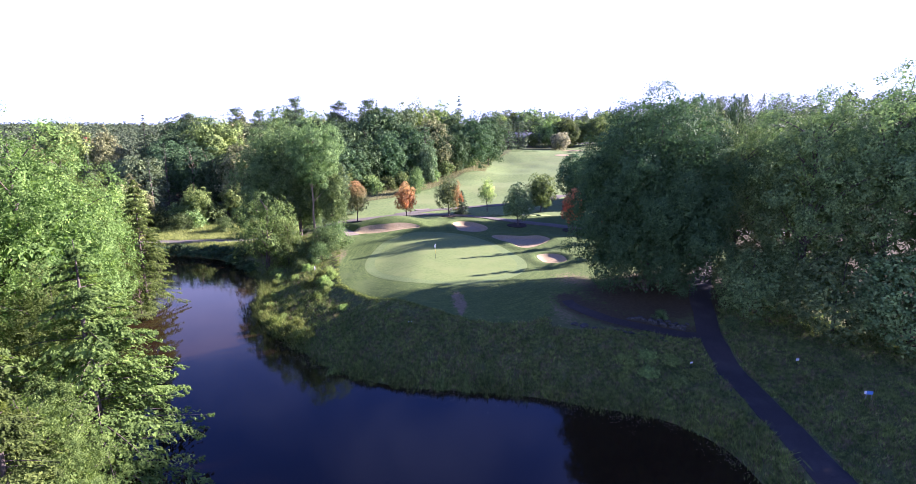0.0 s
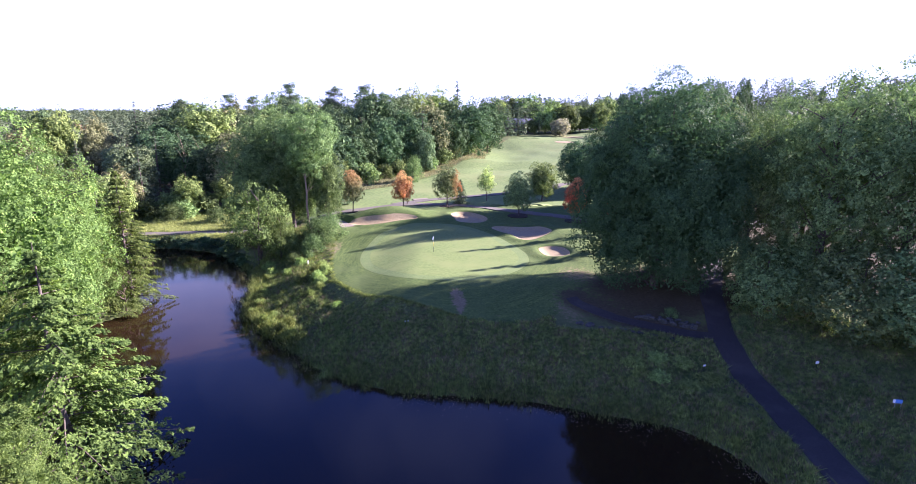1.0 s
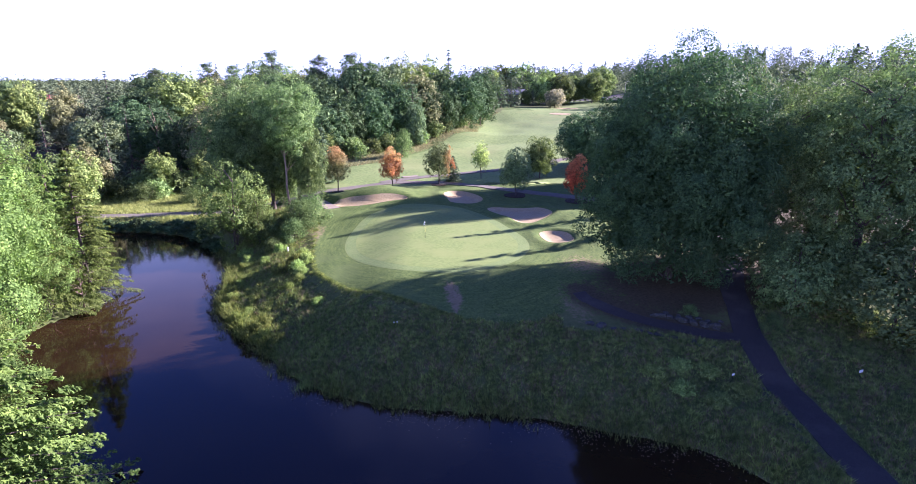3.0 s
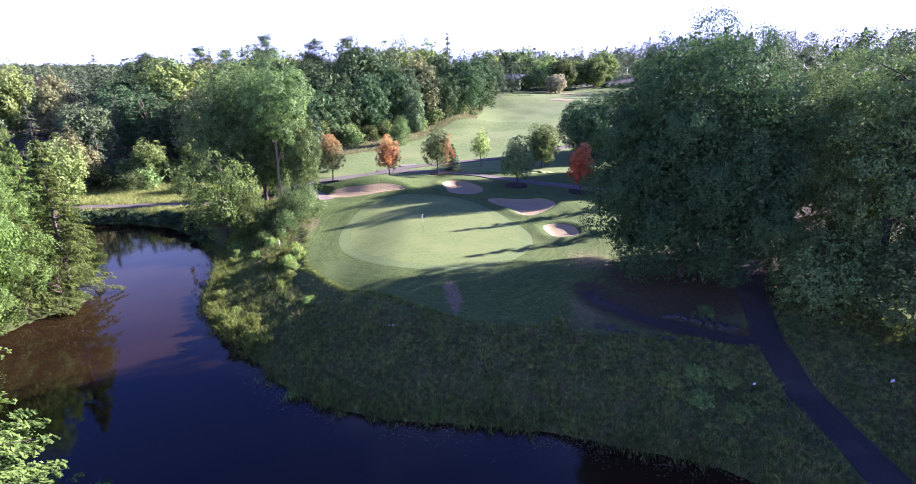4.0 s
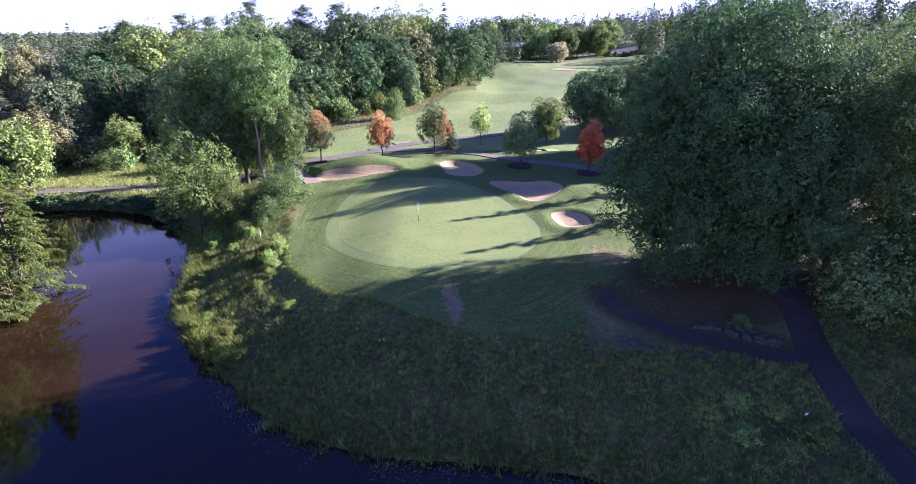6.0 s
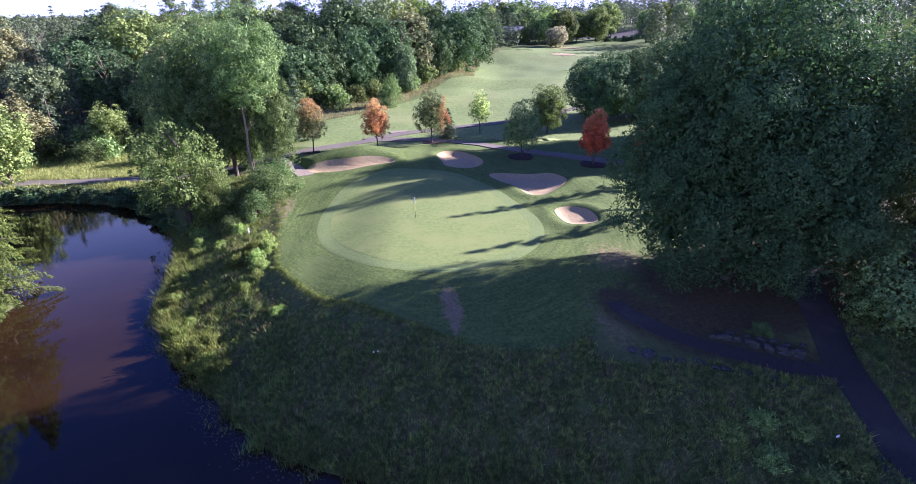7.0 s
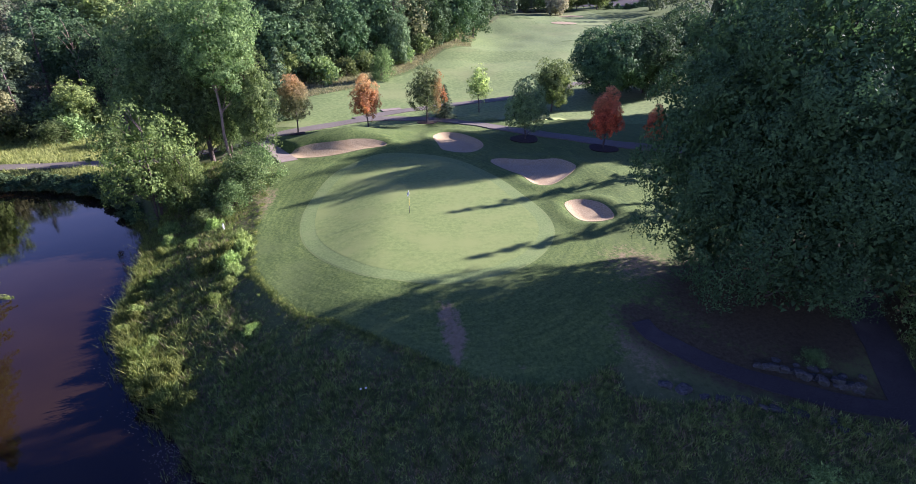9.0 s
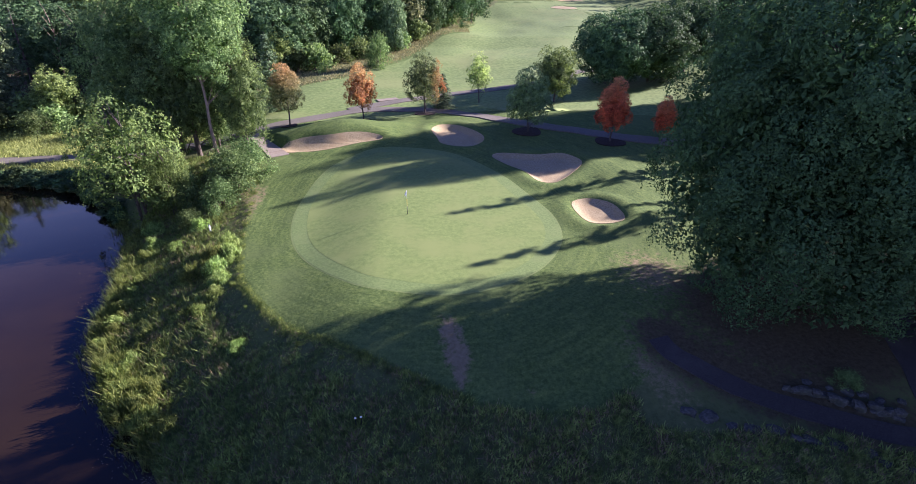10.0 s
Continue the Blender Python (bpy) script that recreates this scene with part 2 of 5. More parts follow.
M_lime = foliage("leaf_lime", (0.22, 0.30, 0.10), (0.40, 0.48, 0.19), through_light=0.48)
M_grass = foliage("long_grass", (0.075, 0.120, 0.038), (0.242, 0.298, 0.095), through_light=0.3, tuft_scale=2.8)
M_weed = foliage("weed_leaves", (0.124, 0.185, 0.055), (0.330, 0.421, 0.126), through_light=0.3, tuft_scale=2.8)
M_golden = foliage("goldenrod", (0.077, 0.115, 0.032), (0.211, 0.244, 0.068), through_light=0.35, tuft_scale=2.8)
M_rough = foliage("rough_grass", (0.146, 0.150, 0.069), (0.327, 0.310, 0.155), through_light=0.25, tuft_scale=2.8)
M_meadow = foliage("meadow_grass", (0.170, 0.215, 0.064), (0.370, 0.410, 0.140), through_light=0.3, tuft_scale=1.6)
M_point = foliage("point_grass", (0.110, 0.159, 0.040), (0.276, 0.337, 0.099), through_light=0.35, tuft_scale=2.8)
M_willow = foliage("leaf_willow_pale", (0.220, 0.230, 0.140), (0.400, 0.390, 0.250), through_light=0.4)
M_straw = foliage("dry_grass", (0.159, 0.133, 0.077), (0.354, 0.293, 0.175), through_light=0.25, tuft_scale=2.8)
M_far = foliage("far_leaves", (0.045, 0.070, 0.038), (0.125, 0.160, 0.082), through_light=0.15)
M_white = plain("white_paint", (0.78, 0.78, 0.76))
M_yellow = plain("yellow_paint", (0.70, 0.52, 0.06))
M_blue = plain("blue_paint", (0.10, 0.22, 0.50))
M_dark = plain("dark_cup", (0.01, 0.01, 0.01))
M_roof = plain("slate_roof", (0.12, 0.13, 0.17), 0.7, vary=0.2)
M_brick = plain("brown_siding", (0.20, 0.14, 0.11), 0.8, vary=0.2)
M_redroof = plain("red_roof", (0.42, 0.06, 0.05), 0.6)
M_window = plain("window_glass", (0.03, 0.035, 0.045), 0.08)
M_metal = plain("galvanised_metal", (0.45, 0.46, 0.47), 0.4, 0.8)
M_tyre = plain("tyre_rubber", (0.015, 0.015, 0.015), 0.85)


# ---- shape helpers ----
def sm(a, b, v):
    t = np.clip((v - a) / (b - a), 0, 1)
    return t * t * (3 - 2 * t)


def closed_curve(points, per=10):
    """A smooth closed outline through a few corner points."""
    p = np.array(points, float)
    out = []
    for i in range(len(p)):
        a, b, c, d = p[i - 1], p[i], p[(i + 1) % len(p)], p[(i + 2) % len(p)]
        for t in np.arange(per) / per:
            out.append(0.5 * (2 * b + (c - a) * t + (2 * a - 5 * b + 4 * c - d) * t**2 + (3 * b - a - 3 * c + d) * t**3))
    return np.array(out)


def open_curve(points, per=10):
    p = np.array(points, float)
    p = np.vstack([2 * p[0] - p[1], p, 2 * p[-1] - p[-2]])
    out = []
    for i in range(1, len(p) - 2):
        a, b, c, d = p[i - 1 : i + 3]
        for t in np.arange(per) / per:
            out.append(0.5 * (2 * b + (c - a) * t + (2 * a - 5 * b + 4 * c - d) * t**2 + (3 * b - a - 3 * c + d) * t**3))
    return np.array(out + [p[-2]])


def outline_distance(x, y, poly):
    """Distance to a closed outline, negative inside."""
    best, inside = np.full(x.shape, 1e18), np.zeros(x.shape, bool)
    for (ax, ay), (bx, by) in zip(poly, np.roll(poly, -1, 0)):
        ex, ey = bx - ax, by - ay
        t = np.clip(((x - ax) * ex + (y - ay) * ey) / (ex * ex + ey * ey + 1e-12), 0, 1)
        best = np.minimum(best, (x - ax - t * ex) ** 2 + (y - ay - t * ey) ** 2)
        cross = (ay > y) != (by > y)
        inside ^= cross & (x < ax + (y - ay) * ex / (ey if abs(ey) > 1e-12 else 1e-12))
    return np.where(inside, -1, 1) * np.sqrt(best)


def inset(poly, by):
    """An outline drawn in towards its middle."""
    way = poly.mean(0) - poly
    return poly + way / np.linalg.norm(way, axis=1)[:, None] * by


def line_distance(x, y, line):
    best = np.full(x.shape, 1e18)
    for (ax, ay), (bx, by) in zip(line[:-1], line[1:]):
        ex, ey = bx - ax, by - ay
        t = np.clip(((x - ax) * ex + (y - ay) * ey) / (ex * ex + ey * ey + 1e-12), 0, 1)
        best = np.minimum(best, (x - ax - t * ex) ** 2 + (y - ay - t * ey) ** 2)
    return np.sqrt(best)


def mesh_of(name, verts, faces, material, smooth=False):
    """A mesh from arrays of corners and of equal-sided faces."""
    me = bpy.data.meshes.new(name)
    verts, faces = np.asarray(verts, np.float32), np.asarray(faces, np.int32)
    me.vertices.add(len(verts))
    me.vertices.foreach_set("co", verts.ravel())
    me.loops.add(faces.size)
    me.loops.foreach_set("vertex_index", faces.ravel())
    me.polygons.add(len(faces))
    me.polygons.foreach_set("loop_start", np.arange(0, faces.size, faces.shape[1], dtype=np.int32))
    me.polygons.foreach_set("use_smooth", np.full(len(faces), smooth))
    me.materials.append(material)
    me.update(calc_edges=True)
    return me


def part(name, mesh, parent, label=""):
    ob = new(name, mesh)
    ob.parent = parent
    return tagged(ob, label)


def grid_faces(rows, cols, wrap=False):
    i, j = np.meshgrid(np.arange(rows - 1), np.arange(cols if wrap else cols - 1), indexing="ij")
    k = (j + 1) % cols
    return np.stack([i * cols + j, i * cols + k, (i + 1) * cols + k, (i + 1) * cols + j], -1).reshape(-1, 4)


def bm_mesh(name, bm, material, smooth=False):
    me = bpy.data.meshes.new(name)
    bm.normal_update()
    bm.to_mesh(me)
    bm.free()
    me.materials.append(material)
    for f in me.polygons:
        f.use_smooth = smooth
    return me


# ---- the plan ----
WATER = -5.0
POND = closed_curve([(21.5, -20), (22, 20), (21.6, 33), (20.8, 37.5), (17.5, 41.3), (12.4, 43.2), (7, 45), (1, 46), (-4.4, 46.6), (-9.5, 48.4),
                     (-14, 51.5), (-18.6, 56.5), (-23, 61.3), (-26.3, 66), (-28.2, 72), (-30.2, 78), (-33.2, 84), (-37, 89), (-42, 94), (-48, 97.5),
                     (-57, 99), (-68, 96), (-72, 86), (-62, 78), (-49, 74), (-40.5, 68), (-43, 61), (-42, 53), (-33, 42), (-24, 33), (-20.5, 20), (-20, -20)], 4)
COLLAR = closed_curve([(-13.9, 76.9), (-11.5, 71.3), (-7.1, 66.4), (-3.6, 64.8), (0, 64.2), (3.7, 65.2), (7.1, 67.9), (9.3, 72.2), (9.5, 76.9), (7.9, 82.6), (5.6, 88.6), (1.4, 94.5),
                       (-4.3, 97.0), (-9.1, 96.1), (-13.1, 90.7), (-14.6, 84.1)], 8)
GREEN = inset(COLLAR, 1.35)
APRON = closed_curve([(-20.6, 96), (-19.6, 84.5), (-16.5, 71), (-13.8, 66.2), (-10.3, 62.3), (-6.2, 59.6), (-2.5, 57.4), (1, 55.6), (4.5, 54.7), (8, 54.9), (11.2, 57.5),
                      (13.3, 61.5), (19, 70), (24, 82), (24, 96), (12, 104.2), (-3, 111.5), (-12, 111.5), (-19, 106)], 6)
BUNKERS = [
    (closed_curve([(-20.0, 97.4), (-19.0, 96.0), (-17.0, 95.7), (-14.1, 96.2), (-10.8, 97.7), (-8.1, 98.9), (-7.8, 99.8), (-9.6, 100.0), (-11.7, 99.6), (-14.0, 98.9), (-17.5, 98.5)], 6), 0.55),
    (closed_curve([(-1.6, 103.8), (-0.3, 106.0), (2.2, 105.6), (4.8, 102.2), (5.0, 99.4), (3.0, 97.3), (-0.1, 98.3), (-0.9, 100.8)], 6), 0.55),
    (closed_curve([(5.6, 93.8), (6.9, 94.9), (10.6, 94.3), (13.9, 94.4), (15.6, 91.4), (14.1, 88.3), (11.5, 85.3), (9.7, 85.9), (8.7, 88.9), (7.0, 91.1)], 6), 0.42),
    (closed_curve([(11.9, 79.8), (13.6, 80.6), (15.3, 78.9), (15.7, 75.9), (14.8, 75.0), (12.7, 75.2), (11.9, 77.0)], 6), 0.26),
]
PATH_MAIN = open_curve([(24.0, -30), (24.4, 10), (24.7, 28), (25.1, 36), (25.5, 43), (25.75, 48), (26.2, 52), (27.4, 56.2), (28.9, 61.3), (33, 70), (38, 82)], 10)
PATH_SPUR = open_curve([(26.2, 52.2), (23.0, 52.9), (19.8, 54.1), (17.2, 55.2), (15.6, 56.3), (14.2, 57.5), (13.1, 58.6), (12.8, 59.6)], 8)
PATH_UPPER = open_curve([(-90, 100), (-75, 102.5), (-60, 104.2), (-47, 105.5), (-36, 104.5), (-28, 103.6), (-21, 109), (-12.2, 115), (-3.4, 114.8), (4.5, 111.2), (11.8, 106.3), (20, 101.8), (26, 99), (36, 96.5), (60, 92)], 10)
PATH_FAR = open_curve([(-14, 115.6), (-8.5, 120), (-2.6, 123.6), (4.4, 127.6), (12, 131.4), (22, 136.5), (27, 144), (40, 152)], 8)
WALK_SPUR = open_curve([(-25.3, 103.7), (-22.3, 99.15), (-19.3, 94.6)], 6)


def blob(x, y, cx, cy, rx, ry, turn=0.0):
    c, s = math.cos(turn), math.sin(turn)
    u, v = (x - cx) * c + (y - cy) * s, -(x - cx) * s + (y - cy) * c
    return np.exp(-((u / rx) ** 2) - (v / ry) ** 2)


def lumps(x, y, size, seed=0.0):
    k = 2 * np.pi / size
    return (np.sin(k * (x * 0.83 + y * 0.41) + seed) + np.sin(k * (-0.52 * x + 0.91 * y) * 1.37 + seed * 2.3) + np.sin(k * (0.97 * x - 0.31 * y) * 1.91 + seed * 3.1)) / 3


def terrain_height(x, y):
    x, y = np.asarray(x, float), np.asarray(y, float)
    shore = outline_distance(x, y, POND)
    west = sm(-22, -46, x)
    up = 0.65 * sm(88, 108, y) * (1 - west) - 2.6 * west * sm(170, 110, y) - 0.6 * west
    up = up - 1.5 * sm(64, 53, y) * (1 - west)
    up = up + sm(15, 21, x) * (-0.45 * sm(57, 51, y) - 1.05 * sm(51.5, 45.5, y) + sm(27.5, 33, x) * (1.0 * sm(52, 46, y) + 0.9 * sm(46, 38, y)))
    up = up - 0.015 * np.clip(-2 - x, 0, 14) * sm(125, 110, y) * sm(50, 58, y) - 1.05 * sm(-5, -14, x) * sm(100, 90, y) * sm(54, 62, y) * sm(93, 84, y) - 0.35 * sm(-13, -18, x) * sm(100, 90, y) * sm(54, 62, y) * sm(93, 84, y)
    up = up + 0.030 * np.clip(y - 128, 0, 180) + 0.004 * np.clip(y - 308, 0, 2600)
    up = up + 2.5 * sm(30, 80, x) * sm(40, 70, y) * sm(260, 150, y)
    up = up + 13 * sm(75, 200, x) * sm(90, 220, y)
    up = up + 1.0 * lumps(x, y, 62) * sm(125, 170, y) + 0.35 * lumps(x, y, 23, 0.7) * sm(125, 170, y) * sm(400, 330, y) + 0.7 * blob(x, y, 22, 196, 40, 12) - 2.4 * blob(x, y, 17, 228, 12, 14) + 0.5 * blob(x, y, 30, 160, 40, 7, 0.15) - 0.4 * blob(x, y, 10, 172, 30, 6, 0.2)
    up = up + 2.15 * blob(x, y, -13.3, 102.0, 7.5, 4.0, 0.25) + 0.2 * blob(x, y, 3, 108.5, 6, 2.6, -0.5) + 0.6 * blob(x, y, 18.5, 88, 4, 8) + 0.5 * blob(x, y, 17.5, 77, 3, 4)
    up = up + 1.3 * sm(171, 183, y - 0.28 * x) * sm(-9, 3, x) - 1.5 * blob(x, y, 14, 199, 8, 9, 0.5) + 1.4 * sm(236, 256, y - 0.3 * x) * sm(0, 14, x)
    up = up - 0.30 * blob(x, y, -12.0, 62.0, 5, 4)
    up = up + 0.06 * lumps(x, y, 9, 1.0) * sm(2, 8, outline_distance(x, y, COLLAR))
    point = sm(-9, -15, x) * sm(50, 56, y) * sm(90, 82, y)
    reach = np.clip(shore + np.clip(outline_distance(x, y, APRON), 0, 40), 8, 13)
    t = np.clip(shore / (10 + (reach - 10) * point - 5 * west * sm(80, 95, y) - 7.5 * sm(18, 21.5, x) * sm(47, 41, y)), 0, 1)
    z = np.where(shore > 0, WATER + (up - WATER) * ((1 - (1 - t) ** 1.8) * (1 - point) + (1 - (1 - t) ** 1.0) * point), WATER + np.maximum(shore * 0.55, -2.2))
    z = z + 0.09 * lumps(x, y, 3.1, 2.0) * sm(0.5, 3, shore) * sm(13, 8, shore) * (y < 92)
    for edge, deep in BUNKERS:
        d = outline_distance(x, y, edge)
        z = z - deep * sm(0.35, -1.1, d) + 0.22 * np.exp(-((d - 0.9) ** 2) / 0.8)
    flat = sm(2.0, 1.2, line_distance(x, y, WALK_SPUR))
    return z * (1 - flat) + np.interp(y, [94.6, 103.7], [0.10, 0.28]) * flat


def spaced(lo, hi, step, far_lo, far_hi):
    mid = list(np.arange(lo, hi + 1e-6, step))
    for far, side in ((far_lo, -1), (far_hi, 1)):
        at, gap = (mid[0] if side < 0 else mid[-1]), step
        while (at - far) * side < 0:
            gap = min(gap * 1.22, 160)
            at += side * gap
            mid = [at] + mid if side < 0 else mid + [at]
    return np.array(mid)


GX, GY = spaced(-62, 40, 0.5, -3200, 3200), spaced(26, 122, 0.5, -600, 4200)
GZ = terrain_height(*np.meshgrid(GX, GY, indexing="ij"))


def hz(x, y):
    """The height of the ground sheet."""
    x, y = np.asarray(x, float), np.asarray(y, float)
    i, j = np.clip(np.searchsorted(GX, x) - 1, 0, len(GX) - 2), np.clip(np.searchsorted(GY, y) - 1, 0, len(GY) - 2)
    u, v = (x - GX[i]) / (GX[i + 1] - GX[i]), (y - GY[j]) / (GY[j + 1] - GY[j])
    return GZ[i, j] * (1 - u) * (1 - v) + GZ[i + 1, j] * u * (1 - v) + GZ[i, j + 1] * (1 - u) * v + GZ[i + 1, j + 1] * u * v


def build_ground():
    x, y = np.meshgrid(GX, GY, indexing="ij")
    me = mesh_of("ground", np.stack([x, y, GZ], -1).reshape(-1, 3), grid_faces(len(GX), len(GY))[:, ::-1], M_ground, True)
    x, y = x.ravel(), y.ravel()
    shore, apron = outline_distance(x, y, POND), outline_distance(x, y, APRON)
    spur = line_distance(x, y, PATH_SPUR)
    wild = sm(0.0, 0.8, apron) * np.maximum(sm(17, 13, shore), sm(46, 44, y)) * sm(0.4, 1.2, line_distance(x, y, PATH_UPPER) - 1.4)
    wild = wild * (1 - 0.45 * sm(-15, -19, x) * sm(95, 90, y))
    wild = np.where((y > 100) & (x > -36), 0, wild)
    wild = np.maximum(wild, 0.45 * sm(-30, -34, x) * sm(99, 101, y))
    wild = np.maximum(wild, sm(118, 126, y) * sm(0, -4, x - fairway_left(y)))
    wild = np.maximum(wild, sm(20, 24, x) * sm(64, 58, y))
    litter = 0.95 * blob(x, y, 22, 61.5, 8, 6) + 0.8 * blob(x, y, 30, 66, 9, 9) + 0.7 * sm(40, 46, x) * sm(130, 110, y) + 0.45 * sm(3.2, 0.5, spur) + 0.9 * sm(-32, -40, x) * sm(0, 6, y - 126 - 0.5 * (x + 60) * (x > -60))
    bare = 0.55 * blob(x, y, 15.2, 66.5, 4.4, 5.6, 0.3) + 0.5 * blob(x, y, 12, 57, 2.2, 5, 0.3) + 0.74 * blob(x, y, -0.1, 60.6, 0.95, 1.6, 0.2) + 0.62 * blob(x, y, 0.4, 58.4, 1.1, 1.2) + 0.55 * blob(x, y, 0.5, 56.6, 0.55, 1.3) + 0.5 * blob(x, y, 4.4, 56, 0.5, 1.0) + 0.25 * blob(x, y, 4.6, 58.6, 0.8, 0.8)
    bare = bare + 0.55 * sm(-17.5, -19.5, x) * sm(-24, -21, x) * sm(76, 80, y) * sm(92, 86, y) + 0.55 * blob(x, y, -23, 75.6, 3.2, 1.2) + 0.45 * blob(x, y, -16.8, 70.5, 0.5, 2, 0.5)
    bare = bare + 0.9 * sm(0.3, -0.4, shore) + 0.6 * blob(x, y, 14.8, 51.4, 1.9, 0.9, -0.4)
    for key, value in (("ring", outline_distance(x, y, COLLAR)), ("wild", wild), ("bare", bare), ("litter", litter)):
        me.attributes.new(key, "FLOAT", "POINT").data.foreach_set("value", np.asarray(value, np.float32))
    tagged(new("ground", me), "grassy ground, mown near the green and wild on the banks", "ground", kind="structure")


def fairway_left(y):
    return np.interp(y, [100, 118, 134, 141, 155, 184, 192, 244, 266, 278, 289, 300], [-36, -31, -25.5, -17, -8.7, 0, 8, 13, 24, 38, 55, 64])


def fairway_right(y):
    return np.interp(y, [100, 126, 160, 220, 290, 300], [30, 40, 55, 70, 70, 68])


def patch(name, edge, lift, material, label, category, rings=30, skirted=True):
    """A sheet inside an outline, lying on the ground."""
    c = edge.mean(0)
    s = np.linspace(0.002, 1, rings)[:, None, None]
    p = (c + (edge - c) * s).reshape(-1, 2)
    z = hz(p[:, 0], p[:, 1]) + lift
    n = len(edge)
    v = np.column_stack([p, z])
    skirt = np.column_stack([edge, hz(edge[:, 0], edge[:, 1]) - 0.08])
    top, side = grid_faces(rings, n, True), grid_faces(2, n, True) + rings * n
    me = mesh_of(name, np.vstack([v, v[-n:], skirt]) if skirted else v, np.vstack([top, side]) if skirted else top, material, True)
    return tagged(new(name, me), label, category, kind="structure")


def ribbon(name, line, width, lift, material, label, category):
    """A path of even width along a line, lying on the ground, with shallow sides."""
    d = np.gradient(line, axis=0)
    nrm = np.stack([-d[:, 1], d[:, 0]], -1) / np.linalg.norm(d, axis=1)[:, None]
    offs = np.array([-0.51, -0.5, -0.5, -0.25, 0, 0.25, 0.5, 0.5, 0.51]) * width
    p = (line[:, None] + nrm[:, None] * offs[None, :, None]).reshape(-1, 2)
    p = p + 0.05 * lumps(p[:, 0], p[:, 1], 2.3)[:, None] * np.repeat(nrm, 9, axis=0)
    z = hz(p[:, 0], p[:, 1]).reshape(-1, 9) + lift
    z[:, (0, 8)] -= lift + 0.1
    faces = grid_faces(len(line), 9).reshape(-1, 8, 4)[:, (0, 2, 3, 4, 5, 7)].reshape(-1, 4)[:, ::-1]
    me = mesh_of(name, np.column_stack([p, z.ravel()]), faces, material, True)
    return tagged(new(name, me), label, category, kind="structure")


def build_course():
    patch("collar_edge", inset(COLLAR, -0.12), 0.005, M_edge, "thin pale line of uncut grass round the collar", "grass", 60, False)
    patch("collar", COLLAR, 0.011, M_collar, "closely mown grass collar round the green", "grass", 60, False)
    patch("putting_green", GREEN, 0.017, M_green, "smooth pale green putting surface", "golf green", 60, False)
    for edge, _ in BUNKERS:
        patch("sand_bunker", edge, 0.035, M_sand, "sand bunker with a grass lip, raked pinkish sand", "bunker", 16)
    patch("sand_bunker", closed_curve([(42.6, 254.2), (45.0, 257.5), (49.0, 256.0), (51.6, 250.5), (49.6, 246.8), (45.8, 249.0)], 5), 0.10, M_sand, "small far sand bunker at the end of the fairway", "bunker", 8)
    ribbon("cart_path", PATH_MAIN, 2.4, 0.05, M_asphalt, "asphalt cart path beside the pond bank, coloured dark for tree shade", "path")
    ribbon("cart_path_spur", PATH_SPUR, 1.3, 0.06, M_asphalt, "narrow asphalt spur path leading to the green", "path")
    ribbon("cart_path_upper", PATH_UPPER, 2.6, 0.13, M_path, "asphalt cart path curving behind the green", "path")
    ribbon("concrete_pad", open_curve([(-10.5, 121.3), (-9.0, 122.0), (-7.4, 122.8)], 4), 1.3, 0.16, M_concrete, "pale concrete pad beside the far cart path", "pad")
    ribbon("cart_path_far", PATH_FAR, 2.4, 0.13, M_path, "asphalt cart path beside the fairway", "path")
    ys = np.concatenate([np.arange(112, 200, 2.0), np.arange(200, 301, 4.0)])
    u = np.linspace(0, 1, 40)
    y = np.repeat(ys, 40).reshape(-1, 40)
    x = fairway_left(y) + (fairway_right(y) - fairway_left(y)) * u + 0.8 * np.sin(y * 0.21) * (u < 0.02)
    y = y + 3.0 * np.sin(x * 0.12) * (y < 113)
    me = mesh_of("fairway", np.stack([x, y, hz(x, y) + 0.03], -1).reshape(-1, 3), grid_faces(len(ys), 40)[:, ::-1], M_fairway, True)
    tagged(new("fairway", me), "pale mown fairway rising towards the far trees", "fairway", kind="structure")
    wx, wy = np.meshgrid(np.linspace(-80, 30, 23), np.linspace(-30, 108, 28), indexing="ij")
    me = mesh_of("water", np.stack([wx, wy, np.full(wx.shape, WATER)], -1).reshape(-1, 3), grid_faces(23, 28)[:, ::-1], M_water, True)
    tagged(new("water", me), "dark still pond water mirroring trees and sky", "pond", kind="structure")


build_ground()
build_course()


# ---- plants ----
def unit(v):
    return v / (np.linalg.norm(v, axis=-1, keepdims=True) + 1e-9)


def leaf_quads(centres, normals, sizes, rng, slim=0.62, along=None):
    """One folded four-cornered leaf at each centre; along: the way its tip points, else any."""
    n = len(centres)
    t = rng.normal(size=(n, 3)) if along is None else along + rng.normal(size=(n, 3)) * 0.25
    t = unit(t - normals * (t * normals).sum(1, keepdims=True))
    b = np.cross(normals, t)
    s = sizes[:, None]
    v = np.stack([centres - t * s * 0.5, centres + b * s * slim * 0.5 - normals * s * 0.1, centres + t * s * 0.5 - normals * s * 0.12, centres - b * s * slim * 0.5 - normals * s * 0.1], 1)
    return v.reshape(-1, 3)


def quads(n):
    return np.arange(n * 4).reshape(-1, 4)


